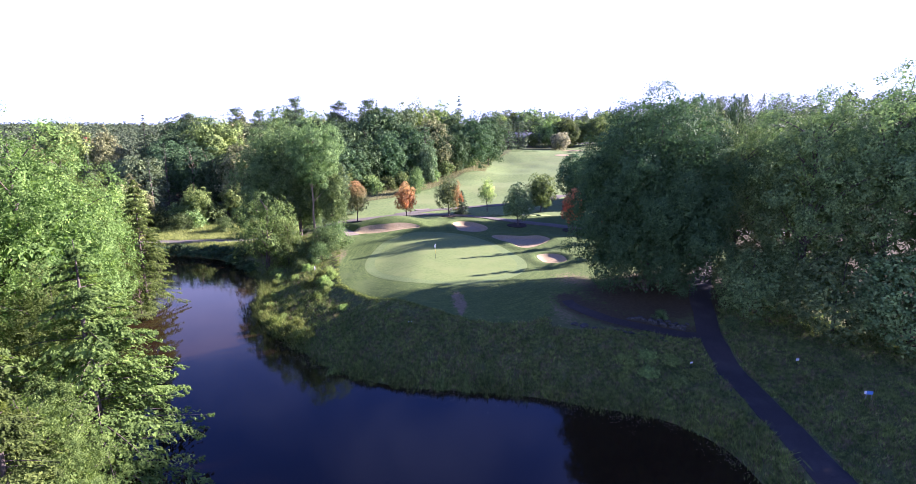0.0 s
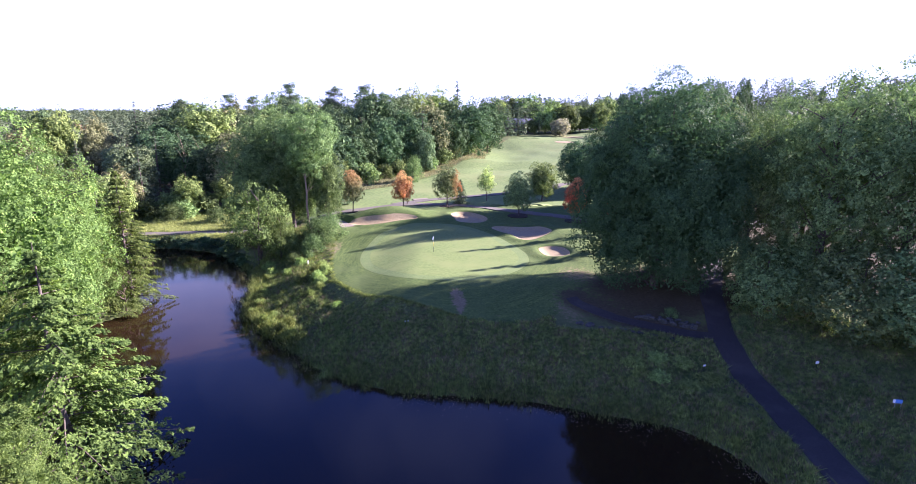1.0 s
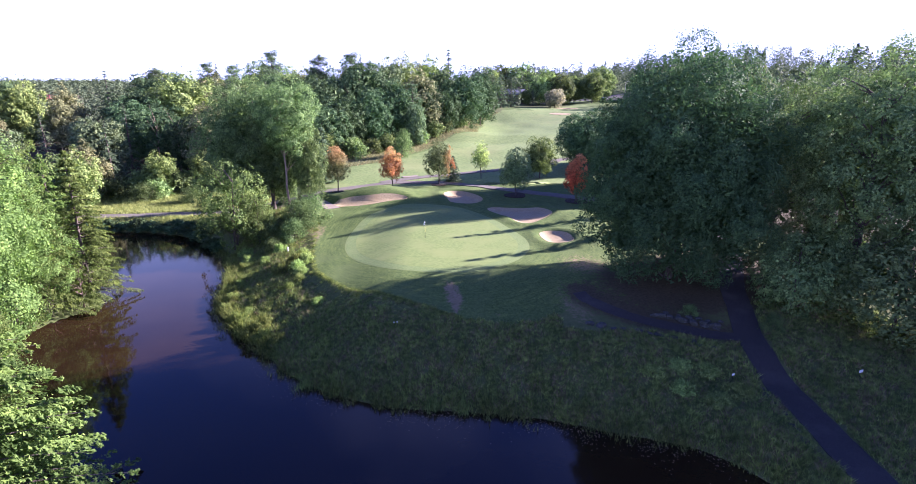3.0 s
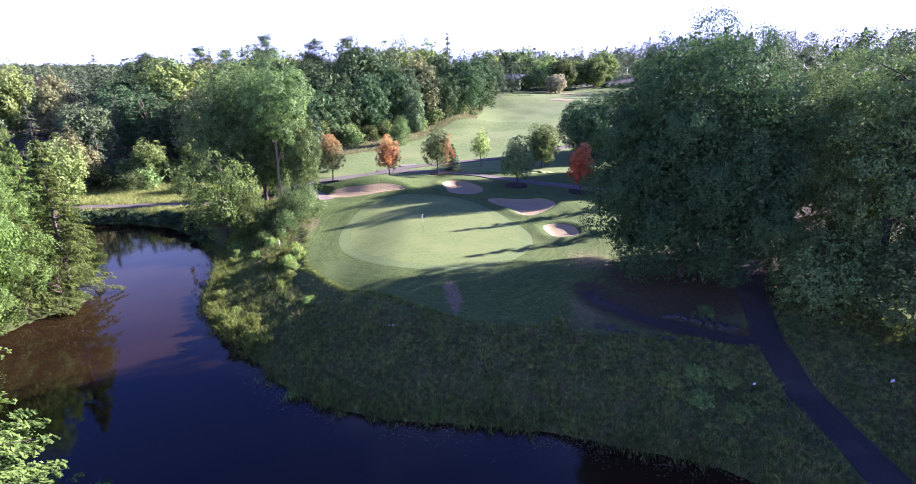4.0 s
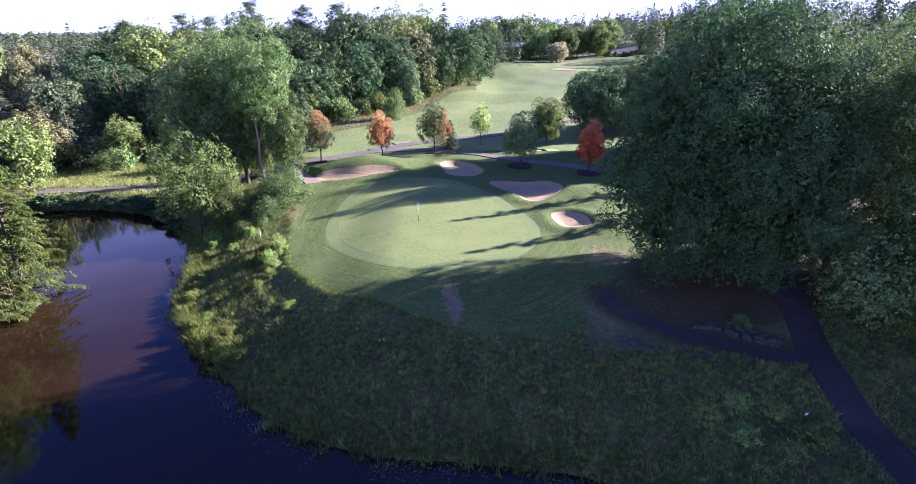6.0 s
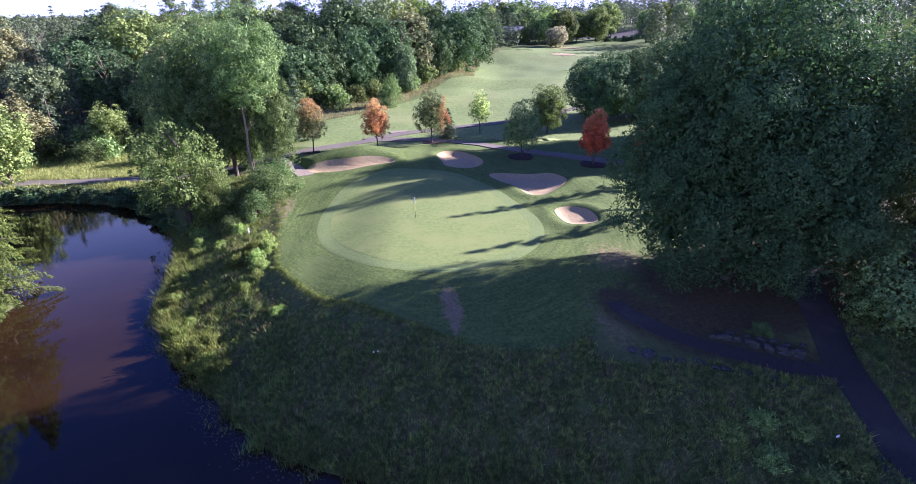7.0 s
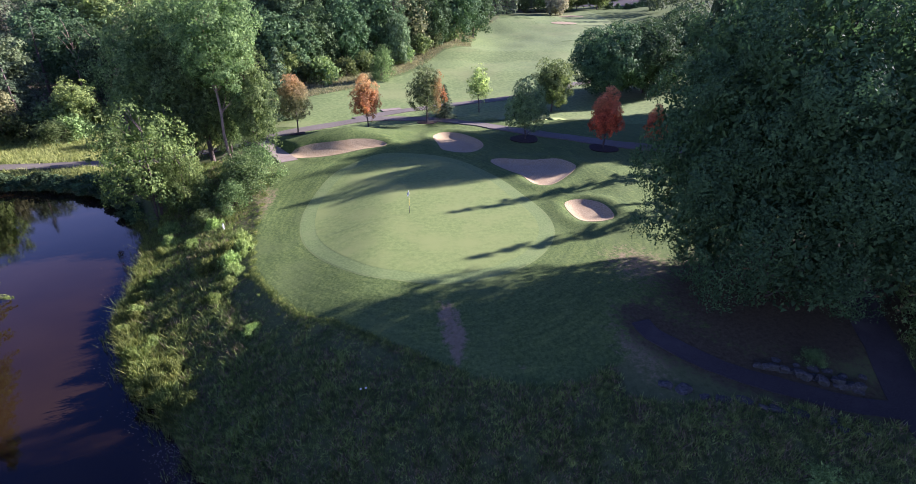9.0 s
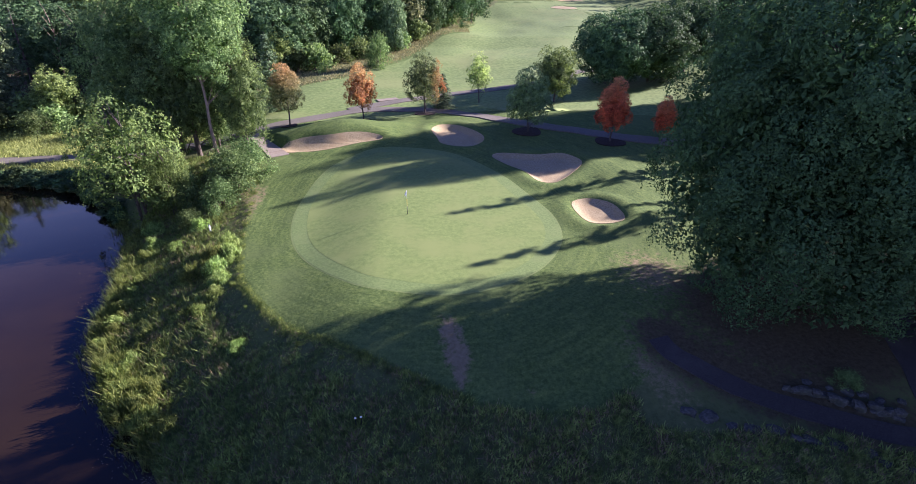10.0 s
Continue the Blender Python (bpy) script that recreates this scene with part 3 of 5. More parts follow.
def tube(points, radii, sides=6):
    p, r = np.asarray(points, float), np.asarray(radii, float)
    d = unit(np.gradient(p, axis=0))
    ref = np.where(np.abs(d[:, 2:3]) > 0.9, [[1.0, 0, 0]], [[0, 0, 1.0]])
    a = unit(np.cross(d, ref))
    b = np.cross(d, a)
    w = np.linspace(0, 2 * np.pi, sides, endpoint=False)
    v = p[:, None] + r[:, None, None] * (a[:, None] * np.cos(w)[None, :, None] + b[:, None] * np.sin(w)[None, :, None])
    return v.reshape(-1, 3), grid_faces(len(p), sides, True)


def joined(pieces):
    vs, fs, at = [], [], 0
    for v, f in pieces:
        vs.append(v)
        fs.append(f + at)
        at += len(v)
    return np.vstack(vs), np.vstack(fs)


def bent(start, end, rng, sway=0.08, n=6, sag=0.0):
    """A gently crooked line from start to end."""
    start, end = np.asarray(start, float), np.asarray(end, float)
    t = np.linspace(0, 1, n)[:, None]
    far = np.linalg.norm(end - start)
    kink = np.cumsum(rng.normal(size=(n, 3)) * sway * far / n, axis=0)
    kink = (kink - t * kink[-1]) * [1, 1, 0.5]
    line = start + (end - start) * t + kink
    line[:, 2] += sag * far * (4 * t * (1 - t))[:, 0]
    return line


def new_tree(name, label, category="tree", group=""):
    ob = new(name)
    ob.empty_display_size = 0.5
    return tagged(ob, label, category, group)


ROUND = ((0, 0.42), (0.12, 0.72), (0.3, 0.96), (0.5, 1.0), (0.68, 0.92), (0.83, 0.70), (0.93, 0.42), (1, 0.06))
HAYSTACK = ((0, 0.50), (0.08, 0.74), (0.25, 0.96), (0.45, 1.0), (0.62, 0.98), (0.78, 0.82), (0.91, 0.52), (1, 0.10))
EGG = ((0, 0.35), (0.12, 0.78), (0.32, 1.0), (0.55, 0.86), (0.78, 0.55), (0.92, 0.27), (1, 0.04))
VASE = ((0, 0.30), (0.2, 0.55), (0.45, 0.85), (0.7, 1.0), (0.86, 0.80), (0.95, 0.48), (1, 0.10))


def broadleaf(name, label, seed, height, radius, leaf_material, bark=None, low=0.12, clumps=700, leaves=30, leaf=0.34, clump=0.9, shape=ROUND, trunks=1, girth=0.015, group="", boughs=26, relief=0.30, inner=0.16, limbs_apart=False, limbs=22, lean=None, patchy=0.0, core=3.0, flat=0.45, fill=0.78):
    """A broad-crowned tree: trunk and limbs, and a crown of drooping leaf sprays set on rounded boughs with creases and gaps between them."""
    rng = np.random.default_rng(seed)
    root = new_tree(name, label, group=group)
    sf, sr = np.array(shape).T
    turns = rng.random(4) * 6
    fine = np.linspace(0, 1, 200)
    share = np.cumsum(np.interp(fine, sf, sr) + 0.08)
    share = (share - share[0]) / (share[-1] - share[0])

    def on_crown(f, a):
        lobes = sum(w * np.sin(k * a + t + f * 2.5 * k) for (k, w), t in zip(((2, 0.06), (3, 0.07), (5, 0.05), (7, 0.03)), turns))
        r = radius * (1 + lobes) * np.interp(f, sf, sr)
        return np.stack([r * np.cos(a), r * np.sin(a), height * (low + (1 - low) * f)], -1)

    bf = np.interp((np.arange(boughs) + rng.random(boughs)) / boughs, share, fine)
    tops = on_crown(bf, np.arange(boughs) * 2.39996 + 0.4)
    hub = np.array([0, 0, height * (low + (1 - low) * 0.45)])
    size = radius * 1.9 / math.sqrt(boughs) * rng.uniform(0.8, 1.25, boughs)
    hearts = tops + unit(hub - tops) * size[:, None] * 0.75
    f = np.interp((np.arange(clumps) + rng.random(clumps)) / clumps, share, fine)
    c = on_crown(f, np.arange(clumps) * 2.39996 + rng.normal(size=clumps) * 0.3)
    off = np.linalg.norm(c[:, None] - tops[None], axis=2) / size
    own = off.argmin(1)
    swell = np.sqrt(np.clip(1 - off.min(1) ** 2, 0, 1))
    c = c + (c - hub) * [1, 1, 0.6] * (relief * 1.5 * (swell - 0.7) + rng.normal(size=clumps) * 0.04 + 0.05 * (rng.random(clumps) < 0.05) * rng.random(clumps))[:, None]
    deep = rng.random(clumps) < inner
    c[deep] = hub + (c[deep] - hub) * rng.uniform(0.55, 0.85, (deep.sum(), 1))
    if patchy:
        gone = noise_field(c, radius * 0.33, seed) + rng.normal(size=clumps) * 0.15 < patchy - 0.5
        c, own = c[~gone], own[~gone]
    n = len(c)
    out = unit(unit(c - hearts[own]) + 0.35 * unit(c - hub) + rng.normal(size=(n, 3)) * 0.25)
    axis = unit(out + [0, 0, flat] + rng.normal(size=(n, 3)) * 0.2)
    side = unit(np.cross(axis, rng.normal(size=(n, 3))))
    up = np.cross(axis, side)
    span = clump * rng.uniform(0.6, 1.3, n)
    r, a = np.sqrt(rng.random((n, leaves, 1))), rng.random((n, leaves, 1)) * 6.2832
    ray = side[:, None] * np.cos(a) + up[:, None] * np.sin(a)
    pos = c[:, None] + span[:, None, None] * (ray * r + axis[:, None] * (0.12 - 0.30 * r * r + rng.normal(size=r.shape) * 0.20))
    nrm = unit(axis[:, None] + ray * r * 0.55 + rng.normal(size=pos.shape) * 0.45)
    tip = (ray + 0.4 * out[:, None] + rng.normal(size=pos.shape) * 0.4).reshape(-1, 3)
    pos, nrm = pos.reshape(-1, 3), nrm.reshape(-1, 3)
    v = leaf_quads(pos, nrm, leaf * rng.uniform(0.6, 1.35, len(pos)), rng, 0.8, tip).reshape(-1, 4, 3)[:, (0, 1, 3)].reshape(-1, 3)
    m = int(clumps * core)
    q = on_crown(np.interp(rng.random(m), share, fine), rng.random(m) * 6.2832)
    q = hub + (q - hub) * (fill * rng.random((m, 1)) ** 0.5)
    dim = leaf_quads(q, unit(rng.normal(size=(m, 3))), leaf * (3.2 if fill < 0.8 else 2.4) * rng.uniform(0.7, 1.3, m), rng, 0.9).reshape(-1, 4, 3)[:, (0, 1, 3)].reshape(-1, 3)
    v = np.vstack([v, dim])
    part("crown", mesh_of("crown", v, np.arange(len(v)).reshape(-1, 3), leaf_material), root)
    reach = np.hypot(c[:, 0], c[:, 1])
    for k in range(trunks):
        way = np.array(lean) if lean else rng.normal(size=2) * (0.03 if trunks == 1 else 0.10) * height
        foot = rng.normal(size=2) * (0.0 if trunks == 1 else 0.5)
        line = bent((*foot, -0.4), (*(foot + way), height * 0.88), rng, 0.07, 9)
        wood = [tube(line, height * girth * np.linspace(1, 0.08, 9) ** 0.9 * (1.25 if trunks == 1 else 0.8), 8 if limbs > 10 else 5)]
        arms = []
        for i in rng.choice(n, min(n, limbs // trunks), replace=False):
            h = np.clip((c[i, 2] - 0.45 * reach[i]) / (height * 0.88), 0.08, 0.9)
            limb = bent(line[int(h * 8)], c[i], rng, 0.14, 6, 0.04)
            arms.append(tube(limb, height * girth * 0.33 * np.linspace(1, 0.12, 6), 5 if limbs > 10 else 3))
        stem = part("trunk", mesh_of("trunk", *joined(wood if limbs_apart else wood + arms), bark or M_bark, True), root)
        for arm in arms if limbs_apart else ():
            part("limb", mesh_of("limb", *arm, bark or M_bark, True), stem)
    return root


def noise_field(p, size, seed):
    """A smooth value of about -0.5 to 0.5 over points in space."""
    k = 2 * np.pi / size
    return (np.sin(k * p[:, 0] + seed) + np.sin(k * 1.13 * p[:, 1] + 2 * seed) + np.sin(k * 0.93 * p[:, 2] + 3 * seed)) / 4


def hemlock(name, label, seed, height, radius, leaf_material, tiers=44, per=5, blade=0.34, droop=0.35, low=0.04, group="", up=0.0, taper=0.8, sprays=16, density=6, slim=0.3):
    """A feathery conifer: whorls of branches, each a flat drooping fan of narrow needle sprays."""
    rng = np.random.default_rng(seed)
    root = new_tree(name, label, group=group)
    wood = [tube(bent((0, 0, -0.4), (0, 0, height), rng, 0.03, 10), height * 0.022 * np.linspace(1, 0.04, 10), 8)]
    cs, ns, ts, ss = [], [], [], []
    for i in range(tiers):
        fr = (i + rng.random()) / tiers
        z0 = height * (low + (0.97 - low) * fr)
        for k in range(per):
            a = rng.random() * 2 * np.pi
            length = radius * (1 - fr) ** taper * rng.uniform(0.6, 1.15) + 0.25
            way = np.array([math.cos(a), math.sin(a), 0.0])
            side = np.array([-way[1], way[0], 0.0])
            t = np.linspace(0, 1, 7)
            line = way * (t * length)[:, None] + [0, 0, z0]
            line[:, 2] += length * (up * t - droop * t**2)
            if length > 1.0 and k < 3:
                wood.append(tube(line, np.linspace(0.035, 0.006, 7) * (0.6 + length / 4), 4))
            n = max(5, int(sprays * (0.35 + length / radius)))
            u = rng.uniform(0.18, 1.0, n)
            sgn = rng.choice([-1, 1], n)
            base = way * (u * length)[:, None] + [0, 0, z0]
            base[:, 2] += length * (up * u - droop * u**2)
            reach = (0.16 + 0.38 * length * (1 - u) ** 0.7 * rng.uniform(0.5, 1.1, n))
            out = unit(way * 0.75 + side * sgn[:, None] * 0.75)
            w = rng.uniform(0.05, 1.0, (n, density))
            p = base[:, None] + out[:, None] * (reach[:, None] * w)[..., None]
            p[..., 2] -= 0.22 * reach[:, None] * w**2 + rng.normal(size=w.shape) * 0.05
            tip = unit(out[:, None] + way * 0.4 + rng.normal(size=p.shape) * 0.25 + [0, 0, -0.1])
            nn = unit(np.array([0, 0, 0.9]) + way * 0.35 + rng.normal(size=p.shape) * 0.42)
            cs.append(p.reshape(-1, 3)), ns.append(nn.reshape(-1, 3)), ts.append(tip.reshape(-1, 3))
    c, nn, t = np.vstack(cs), np.vstack(ns), np.vstack(ts)
    v = leaf_quads(c, nn, blade * rng.uniform(0.6, 1.4, len(c)), rng, slim * 1.4, t).reshape(-1, 4, 3)[:, (0, 1, 3)].reshape(-1, 3)
    part("crown", mesh_of("crown", v, np.arange(len(v)).reshape(-1, 3), leaf_material), root)
    v, f = joined(wood)
    part("trunk", mesh_of("trunk", v, f, M_bark, True), root)
    return root


def white_pine(name, label, seed, height, radius, leaf_material=None, bare=0.30, whorls=22, group=""):
    """A tall ragged pine: bare lower trunk, upswept branches in layers with needle tufts."""
    rng = np.random.default_rng(seed)
    root = new_tree(name, label, group=group)
    wood = [tube(bent((0, 0, -0.4), (0, 0, height), rng, 0.03, 10), height * 0.016 * np.linspace(1, 0.08, 10), 7)]
    cs = []
    for i in range(whorls):
        fr = i / (whorls - 1)
        z0 = height * (bare + (0.98 - bare) * fr)
        for k in range(rng.integers(3, 6)):
            z0 += height * rng.normal() * 0.012
            a = rng.random() * 2 * np.pi
            length = radius * (0.34 + 0.66 * (1 - fr) ** 0.7) * rng.uniform(0.45, 1.2)
            end = np.array([math.cos(a) * length, math.sin(a) * length, z0 + length * rng.uniform(-0.05, 0.45)])
            line = bent((0, 0, z0), end, rng, 0.08, 5, -0.08)
            wood.append(tube(line, np.linspace(0.09, 0.02, 5) * height / 25, 4))
            m = int(10 + 9 * length)
            u = 0.12 + 0.93 * rng.random(m) ** 0.7
            p = np.array([0, 0, z0]) + (end - [0, 0, z0]) * u[:, None]
            p = p + rng.normal(size=p.shape) * [0.5, 0.5, 0.42] * (0.5 + 0.2 * length)
            cs.append(np.repeat(p, 6, axis=0) + rng.normal(size=(m * 6, 3)) * [0.34, 0.34, 0.14])
    c = np.vstack(cs)
    nn = unit(np.array([0, 0, 0.9]) + rng.normal(size=c.shape) * 0.5)
    v = leaf_quads(c, nn, 0.62 * rng.uniform(0.6, 1.4, len(c)), rng, 0.4, unit(c * [1, 1, 0] + [0, 0, 0.5])).reshape(-1, 4, 3)[:, (0, 1, 3)].reshape(-1, 3)
    part("crown", mesh_of("crown", v, np.arange(len(v)).reshape(-1, 3), leaf_material or M_pine), root)
    v, f = joined(wood)
    part("trunk", mesh_of("trunk", v, f, M_bark, True), root)
    return root


def dead_tree(name, label, seed, height, material=None):
    rng = np.random.default_rng(seed)
    root = new_tree(name, label, "dead tree")
    line = bent((0, 0, -0.4), (rng.normal() * 0.4, rng.normal() * 0.4, height), rng, 0.06, 9)
    part("trunk", mesh_of("trunk", *tube(line, height * 0.016 * np.linspace(1, 0.15, 9), 7), material or M_palebark, True), root)
    for k in range(11):
        s = line[rng.integers(3, 9)]
        a, ln = rng.random() * 6.28, height * rng.uniform(0.12, 0.3)
        end = s + np.array([math.cos(a) * 0.6, math.sin(a) * 0.6, 1.0]) * ln
        part("limb", mesh_of("limb", *tube(bent(s, end, rng, 0.15, 6), np.linspace(0.07, 0.015, 6), 5), material or M_palebark, True), root)
    return root


def shrub(name, label, seed, height, radius, material, clumps=26, leaves=60, leaf=0.28, upright=False):
    rng = np.random.default_rng(seed)
    root = new_tree(name, label, "shrub")
    a, f = rng.random(clumps) * 6.28, rng.random(clumps)
    r = radius * np.sqrt(rng.random(clumps)) * (1 - 0.45 * f)
    c = np.stack([r * np.cos(a), r * np.sin(a), height * (0.12 + 0.78 * f)], -1)
    d = unit(rng.normal(size=(clumps, leaves, 3)))
    pos = (c[:, None] + d * (0.32 * height * rng.random((clumps, leaves, 1)) ** 0.5)).reshape(-1, 3)
    pos[:, 2] = np.abs(pos[:, 2])
    nn = unit(d.reshape(-1, 3) * 0.7 + [0, 0, 0.5] + rng.normal(size=pos.shape) * 0.5)
    if upright:
        way = unit(pos * [0.5, 0.5, 0] / radius + [0, 0, 1])
        v = leaf_quads(pos, unit(nn * [1, 1, 0.2]), 2.2 * leaf * rng.uniform(0.6, 1.3, len(pos)), rng, 0.18, way)
    else:
        v = leaf_quads(pos, nn, leaf * rng.uniform(0.6, 1.3, len(pos)), rng)
    part("crown", mesh_of("crown", v, quads(len(pos)), material), root)
    stems = [tube(bent((0, 0, -0.2), c[i], rng, 0.12, 5), np.linspace(0.04, 0.01, 5), 4) for i in range(0, clumps, 3)]
    part("stems", mesh_of("stems", *joined(stems), M_bark, True), root)
    return root


def spot(x, y, size=1.0, wide=1.0, turn=0.0, dz=-0.1):
    """A pose on the ground with an upright and a sideways size."""
    return Matrix.Translation((x, y, float(hz(x, y)) + dz)) @ Matrix.Rotation(turn, 4, "Z") @ Matrix.Diagonal((size * wide, size * wide, size, 1))


def plant(tree, height, rows):
    """Stand a tree at the first row and copies of it at the others: x, y, height, width to height against the first build, label."""
    first = None
    for n, (x, y, h, wide, *label) in enumerate(rows):
        turn = (x * 12.9 + y * 7.7) % 6.28 if len(rows) > 1 else 0.0
        if first is None:
            first = (h / height, wide)
            tree.matrix_basis = spot(x, y, first[0], wide, turn)
            ob = tree
        else:
            s = h / height
            ob = copy_thing(tree, spot(x, y, 1, 1, turn) @ Matrix.Diagonal((s * wide / (first[0] * first[1]), s * wide / (first[0] * first[1]), s / first[0], 1)))
        if label:
            tagged(ob, label[0])


# the tall maples between the path and the green
plant(broadleaf("maple_tree", "tall dark green maple with a dense crown reaching the grass", 11, 22.6, 8.4, M_leaf_maple, low=0.015, clumps=2700, leaves=62, leaf=0.205, clump=0.78, shape=HAYSTACK, boughs=46, relief=0.24, core=15.0, fill=0.97, limbs_apart=True, group="maples beside the cart path"), 22.6, [
    (22.9, 62.5, 23.8, 0.96)])
plant(broadleaf("maple_tree", "tall dark maple with lobed crown and sunlit top", 12, 22, 7.4, M_leaf_shade, low=0.16, clumps=1400, leaves=44, leaf=0.27, clump=0.85, shape=VASE, boughs=34, relief=0.34, patchy=0.23, core=0.35, limbs_apart=True, limbs=30, group="maples beside the cart path"), 22, [
    (28.8, 70.5, 22.0, 0.92), (38.3, 57.5, 24.0, 0.92), (33.6, 63.5, 19.5, 0.85), (45.0, 55.0, 26.2, 0.93), (41.5, 66.0, 21.0, 1.0), (49.5, 47.5, 24.2, 0.95)])
# The 2nd, 3rd and last are added to block stray sun under the maples.
plant(broadleaf("understory_maple", "low dark maple filling gaps under taller trees, some to block stray sun", 15, 9, 4.2, M_leaf_shade, low=0.02, clumps=420, leaves=34, leaf=0.32, clump=0.85, boughs=14, patchy=0.2, core=0.3, limbs=10, group="understory by the cart path"), 9, [
    (32.5, 57.0, 8.0, 1.0), (39.0, 59.2, 8.0, 1.1), (35.5, 60.6, 7.0, 1.1), (38.5, 52.0, 9.5, 1.1), (43.5, 48.5, 10.5, 1.1), (48.0, 43.0, 10, 1.1), (52, 37, 10, 1.1), (56, 52, 12, 1.1)])
# trees behind the right of the green, and the wood behind the maples
# The last five, hidden behind the maples, are added to shade the green.
plant(broadleaf("ash_tree", "dark green tree by the upper path, the narrow ones added for shade", 13, 13, 6.0, M_leaf_dark, low=0.06, clumps=800, leaves=34, leaf=0.40, clump=0.95, boughs=24, group="trees by the upper path"), 13, [
    (30.8, 132.0, 13.2, 1.10), (38.6, 135.0, 13.4, 1.08), (47.5, 141, 14.5, 1.0), (46, 117.2, 23.5, 0.42), (53.0, 122.0, 24.5, 0.42), (54, 111, 23.5, 0.34), (42, 108, 21.0, 0.40), (61, 114, 16.5, 1.1)])
# The tree at (62, 62) is added to keep low sun off the understory.
plant(broadleaf("oak_tree", "tall dark woodland tree behind the maples, one only to block sun", 14, 23, 8.0, M_leaf_dark, low=0.36, core=0.5, clumps=800, leaves=34, leaf=0.48, clump=1.2, boughs=26, patchy=0.1, group="woodland behind the maples"), 23, [
    (55.5, 58, 25.5, 0.9), (57, 44, 22.5, 0.9), (47, 73, 16, 0.9), (62, 62, 22, 0.9)])
# Unseen spruces, added for the thin shadow streaks across the green.
plant(hemlock("spruce_tree", "slim dark spruce added unseen behind the maples for its shadow", 17, 13, 2.3, M_pine, tiers=30, per=6, blade=0.4, droop=0.12, sprays=9, density=5, group="spruces behind the maples"), 13, [(36.0, 82.6, 14.5, 1.0), (37.5, 93.5, 15.5, 1.0), (44, 89, 12, 1.0)])
# the left shore
plant(broadleaf("shore_maple", "bright green sunlit maple leaning over the pond bank", 21, 22, 7.0, M_leaf_bright, low=0.05, clumps=1500, leaves=48, leaf=0.225, clump=0.76, boughs=40, relief=0.34, limbs_apart=True, group="trees on the pond shore"), 22, [
    (-37.2, 43.4, 25.5, 0.95), (-45.5, 61.5, 17.5, 0.95), (-30.2, 37.4, 13.5, 0.9), (-41.0, 33.0, 25.5, 1.0), (-54.5, 72.0, 21.0, 0.9), (-21.6, 24.8, 11.0, 0.8), (-50, 50, 23, 1.0)])
plant(hemlock("hemlock_tree", "dense feathery hemlock with drooping sprays over the water", 22, 17, 6.6, M_hemlock, tiers=42, per=7, sprays=28, density=9, blade=0.36, slim=0.24, droop=0.16, up=0.06, group="trees on the pond shore"), 17, [
    (-24.0, 32.5, 17.2, 1.12), (-21.2, 22.2, 13.0, 1.08), (-42.2, 68.6, 18.2, 0.67), (-44.6, 64.4, 16.0, 0.85)])
plant(hemlock("hemlock_tree", "tall green hemlock among the shore maples", 23, 17, 6.4, M_hemlock, tiers=38, per=6, sprays=22, density=8, blade=0.42, droop=0.16, up=0.06, group="trees on the pond shore"), 17, [
    (-30.0, 27.0, 20.0, 0.9), (-46.0, 70.0, 17.5, 0.7), (-43.2, 52.0, 18.0, 0.85), (-64, 84, 16, 0.75)])
# the point of land left of the green
plant(broadleaf("maple_tree", "broad dark maple standing behind the ash on the point", 31, 20.5, 7.2, M_leaf_ash, low=0.08, clumps=1300, leaves=38, leaf=0.34, clump=0.9, boughs=34, relief=0.3), 20.5, [(-33.6, 101.0, 22.6, 0.95)])
plant(broadleaf("ash_tree", "tall green ash with a pale bare trunk and high ragged crown", 32, 21, 4.6, M_leaf_ash, M_palebark, low=0.40, clumps=620, leaves=40, leaf=0.30, clump=0.85, shape=VASE, boughs=22, relief=0.4, lean=(-0.5, 0.6), limbs_apart=True, girth=0.0082, core=1.0, patchy=0.12), 21, [(-25.4, 93.0, 21.4, 1.0)])
plant(broadleaf("ash_tree", "leafy green ash close behind the pale trunk", 34, 16, 3.8, M_leaf_ash, low=0.08, clumps=560, leaves=38, leaf=0.30, clump=0.85, boughs=20, relief=0.36, core=1.5, limbs_apart=True, group="trees on the point"), 16, [
    (-23.2, 95.6, 14.5, 0.80), (-29.6, 97.0, 19.5, 0.95), (-27.6, 98.5, 10.0, 0.9)])
plant(hemlock("cedar_tree", "narrow dense dark green cedar by the meadow edge", 35, 10, 2.6, M_pine, tiers=34, per=7, blade=0.4, droop=-0.15, sprays=10, density=5), 10, [(-25.5, 116.0, 11.5, 1.0)])
plant(broadleaf("alder_tree", "light green alder leaning over the bank on several stems", 33, 12, 4.4, M_alder, low=0.10, clumps=430, leaves=40, leaf=0.28, clump=0.8, boughs=22, relief=0.45, patchy=0.3, core=0.5, trunks=3, limbs_apart=True, group="alders at the bank"), 12, [
    (-32.6, 87.0, 13.6, 0.95), (-28.6, 86.0, 8.0, 0.7)])
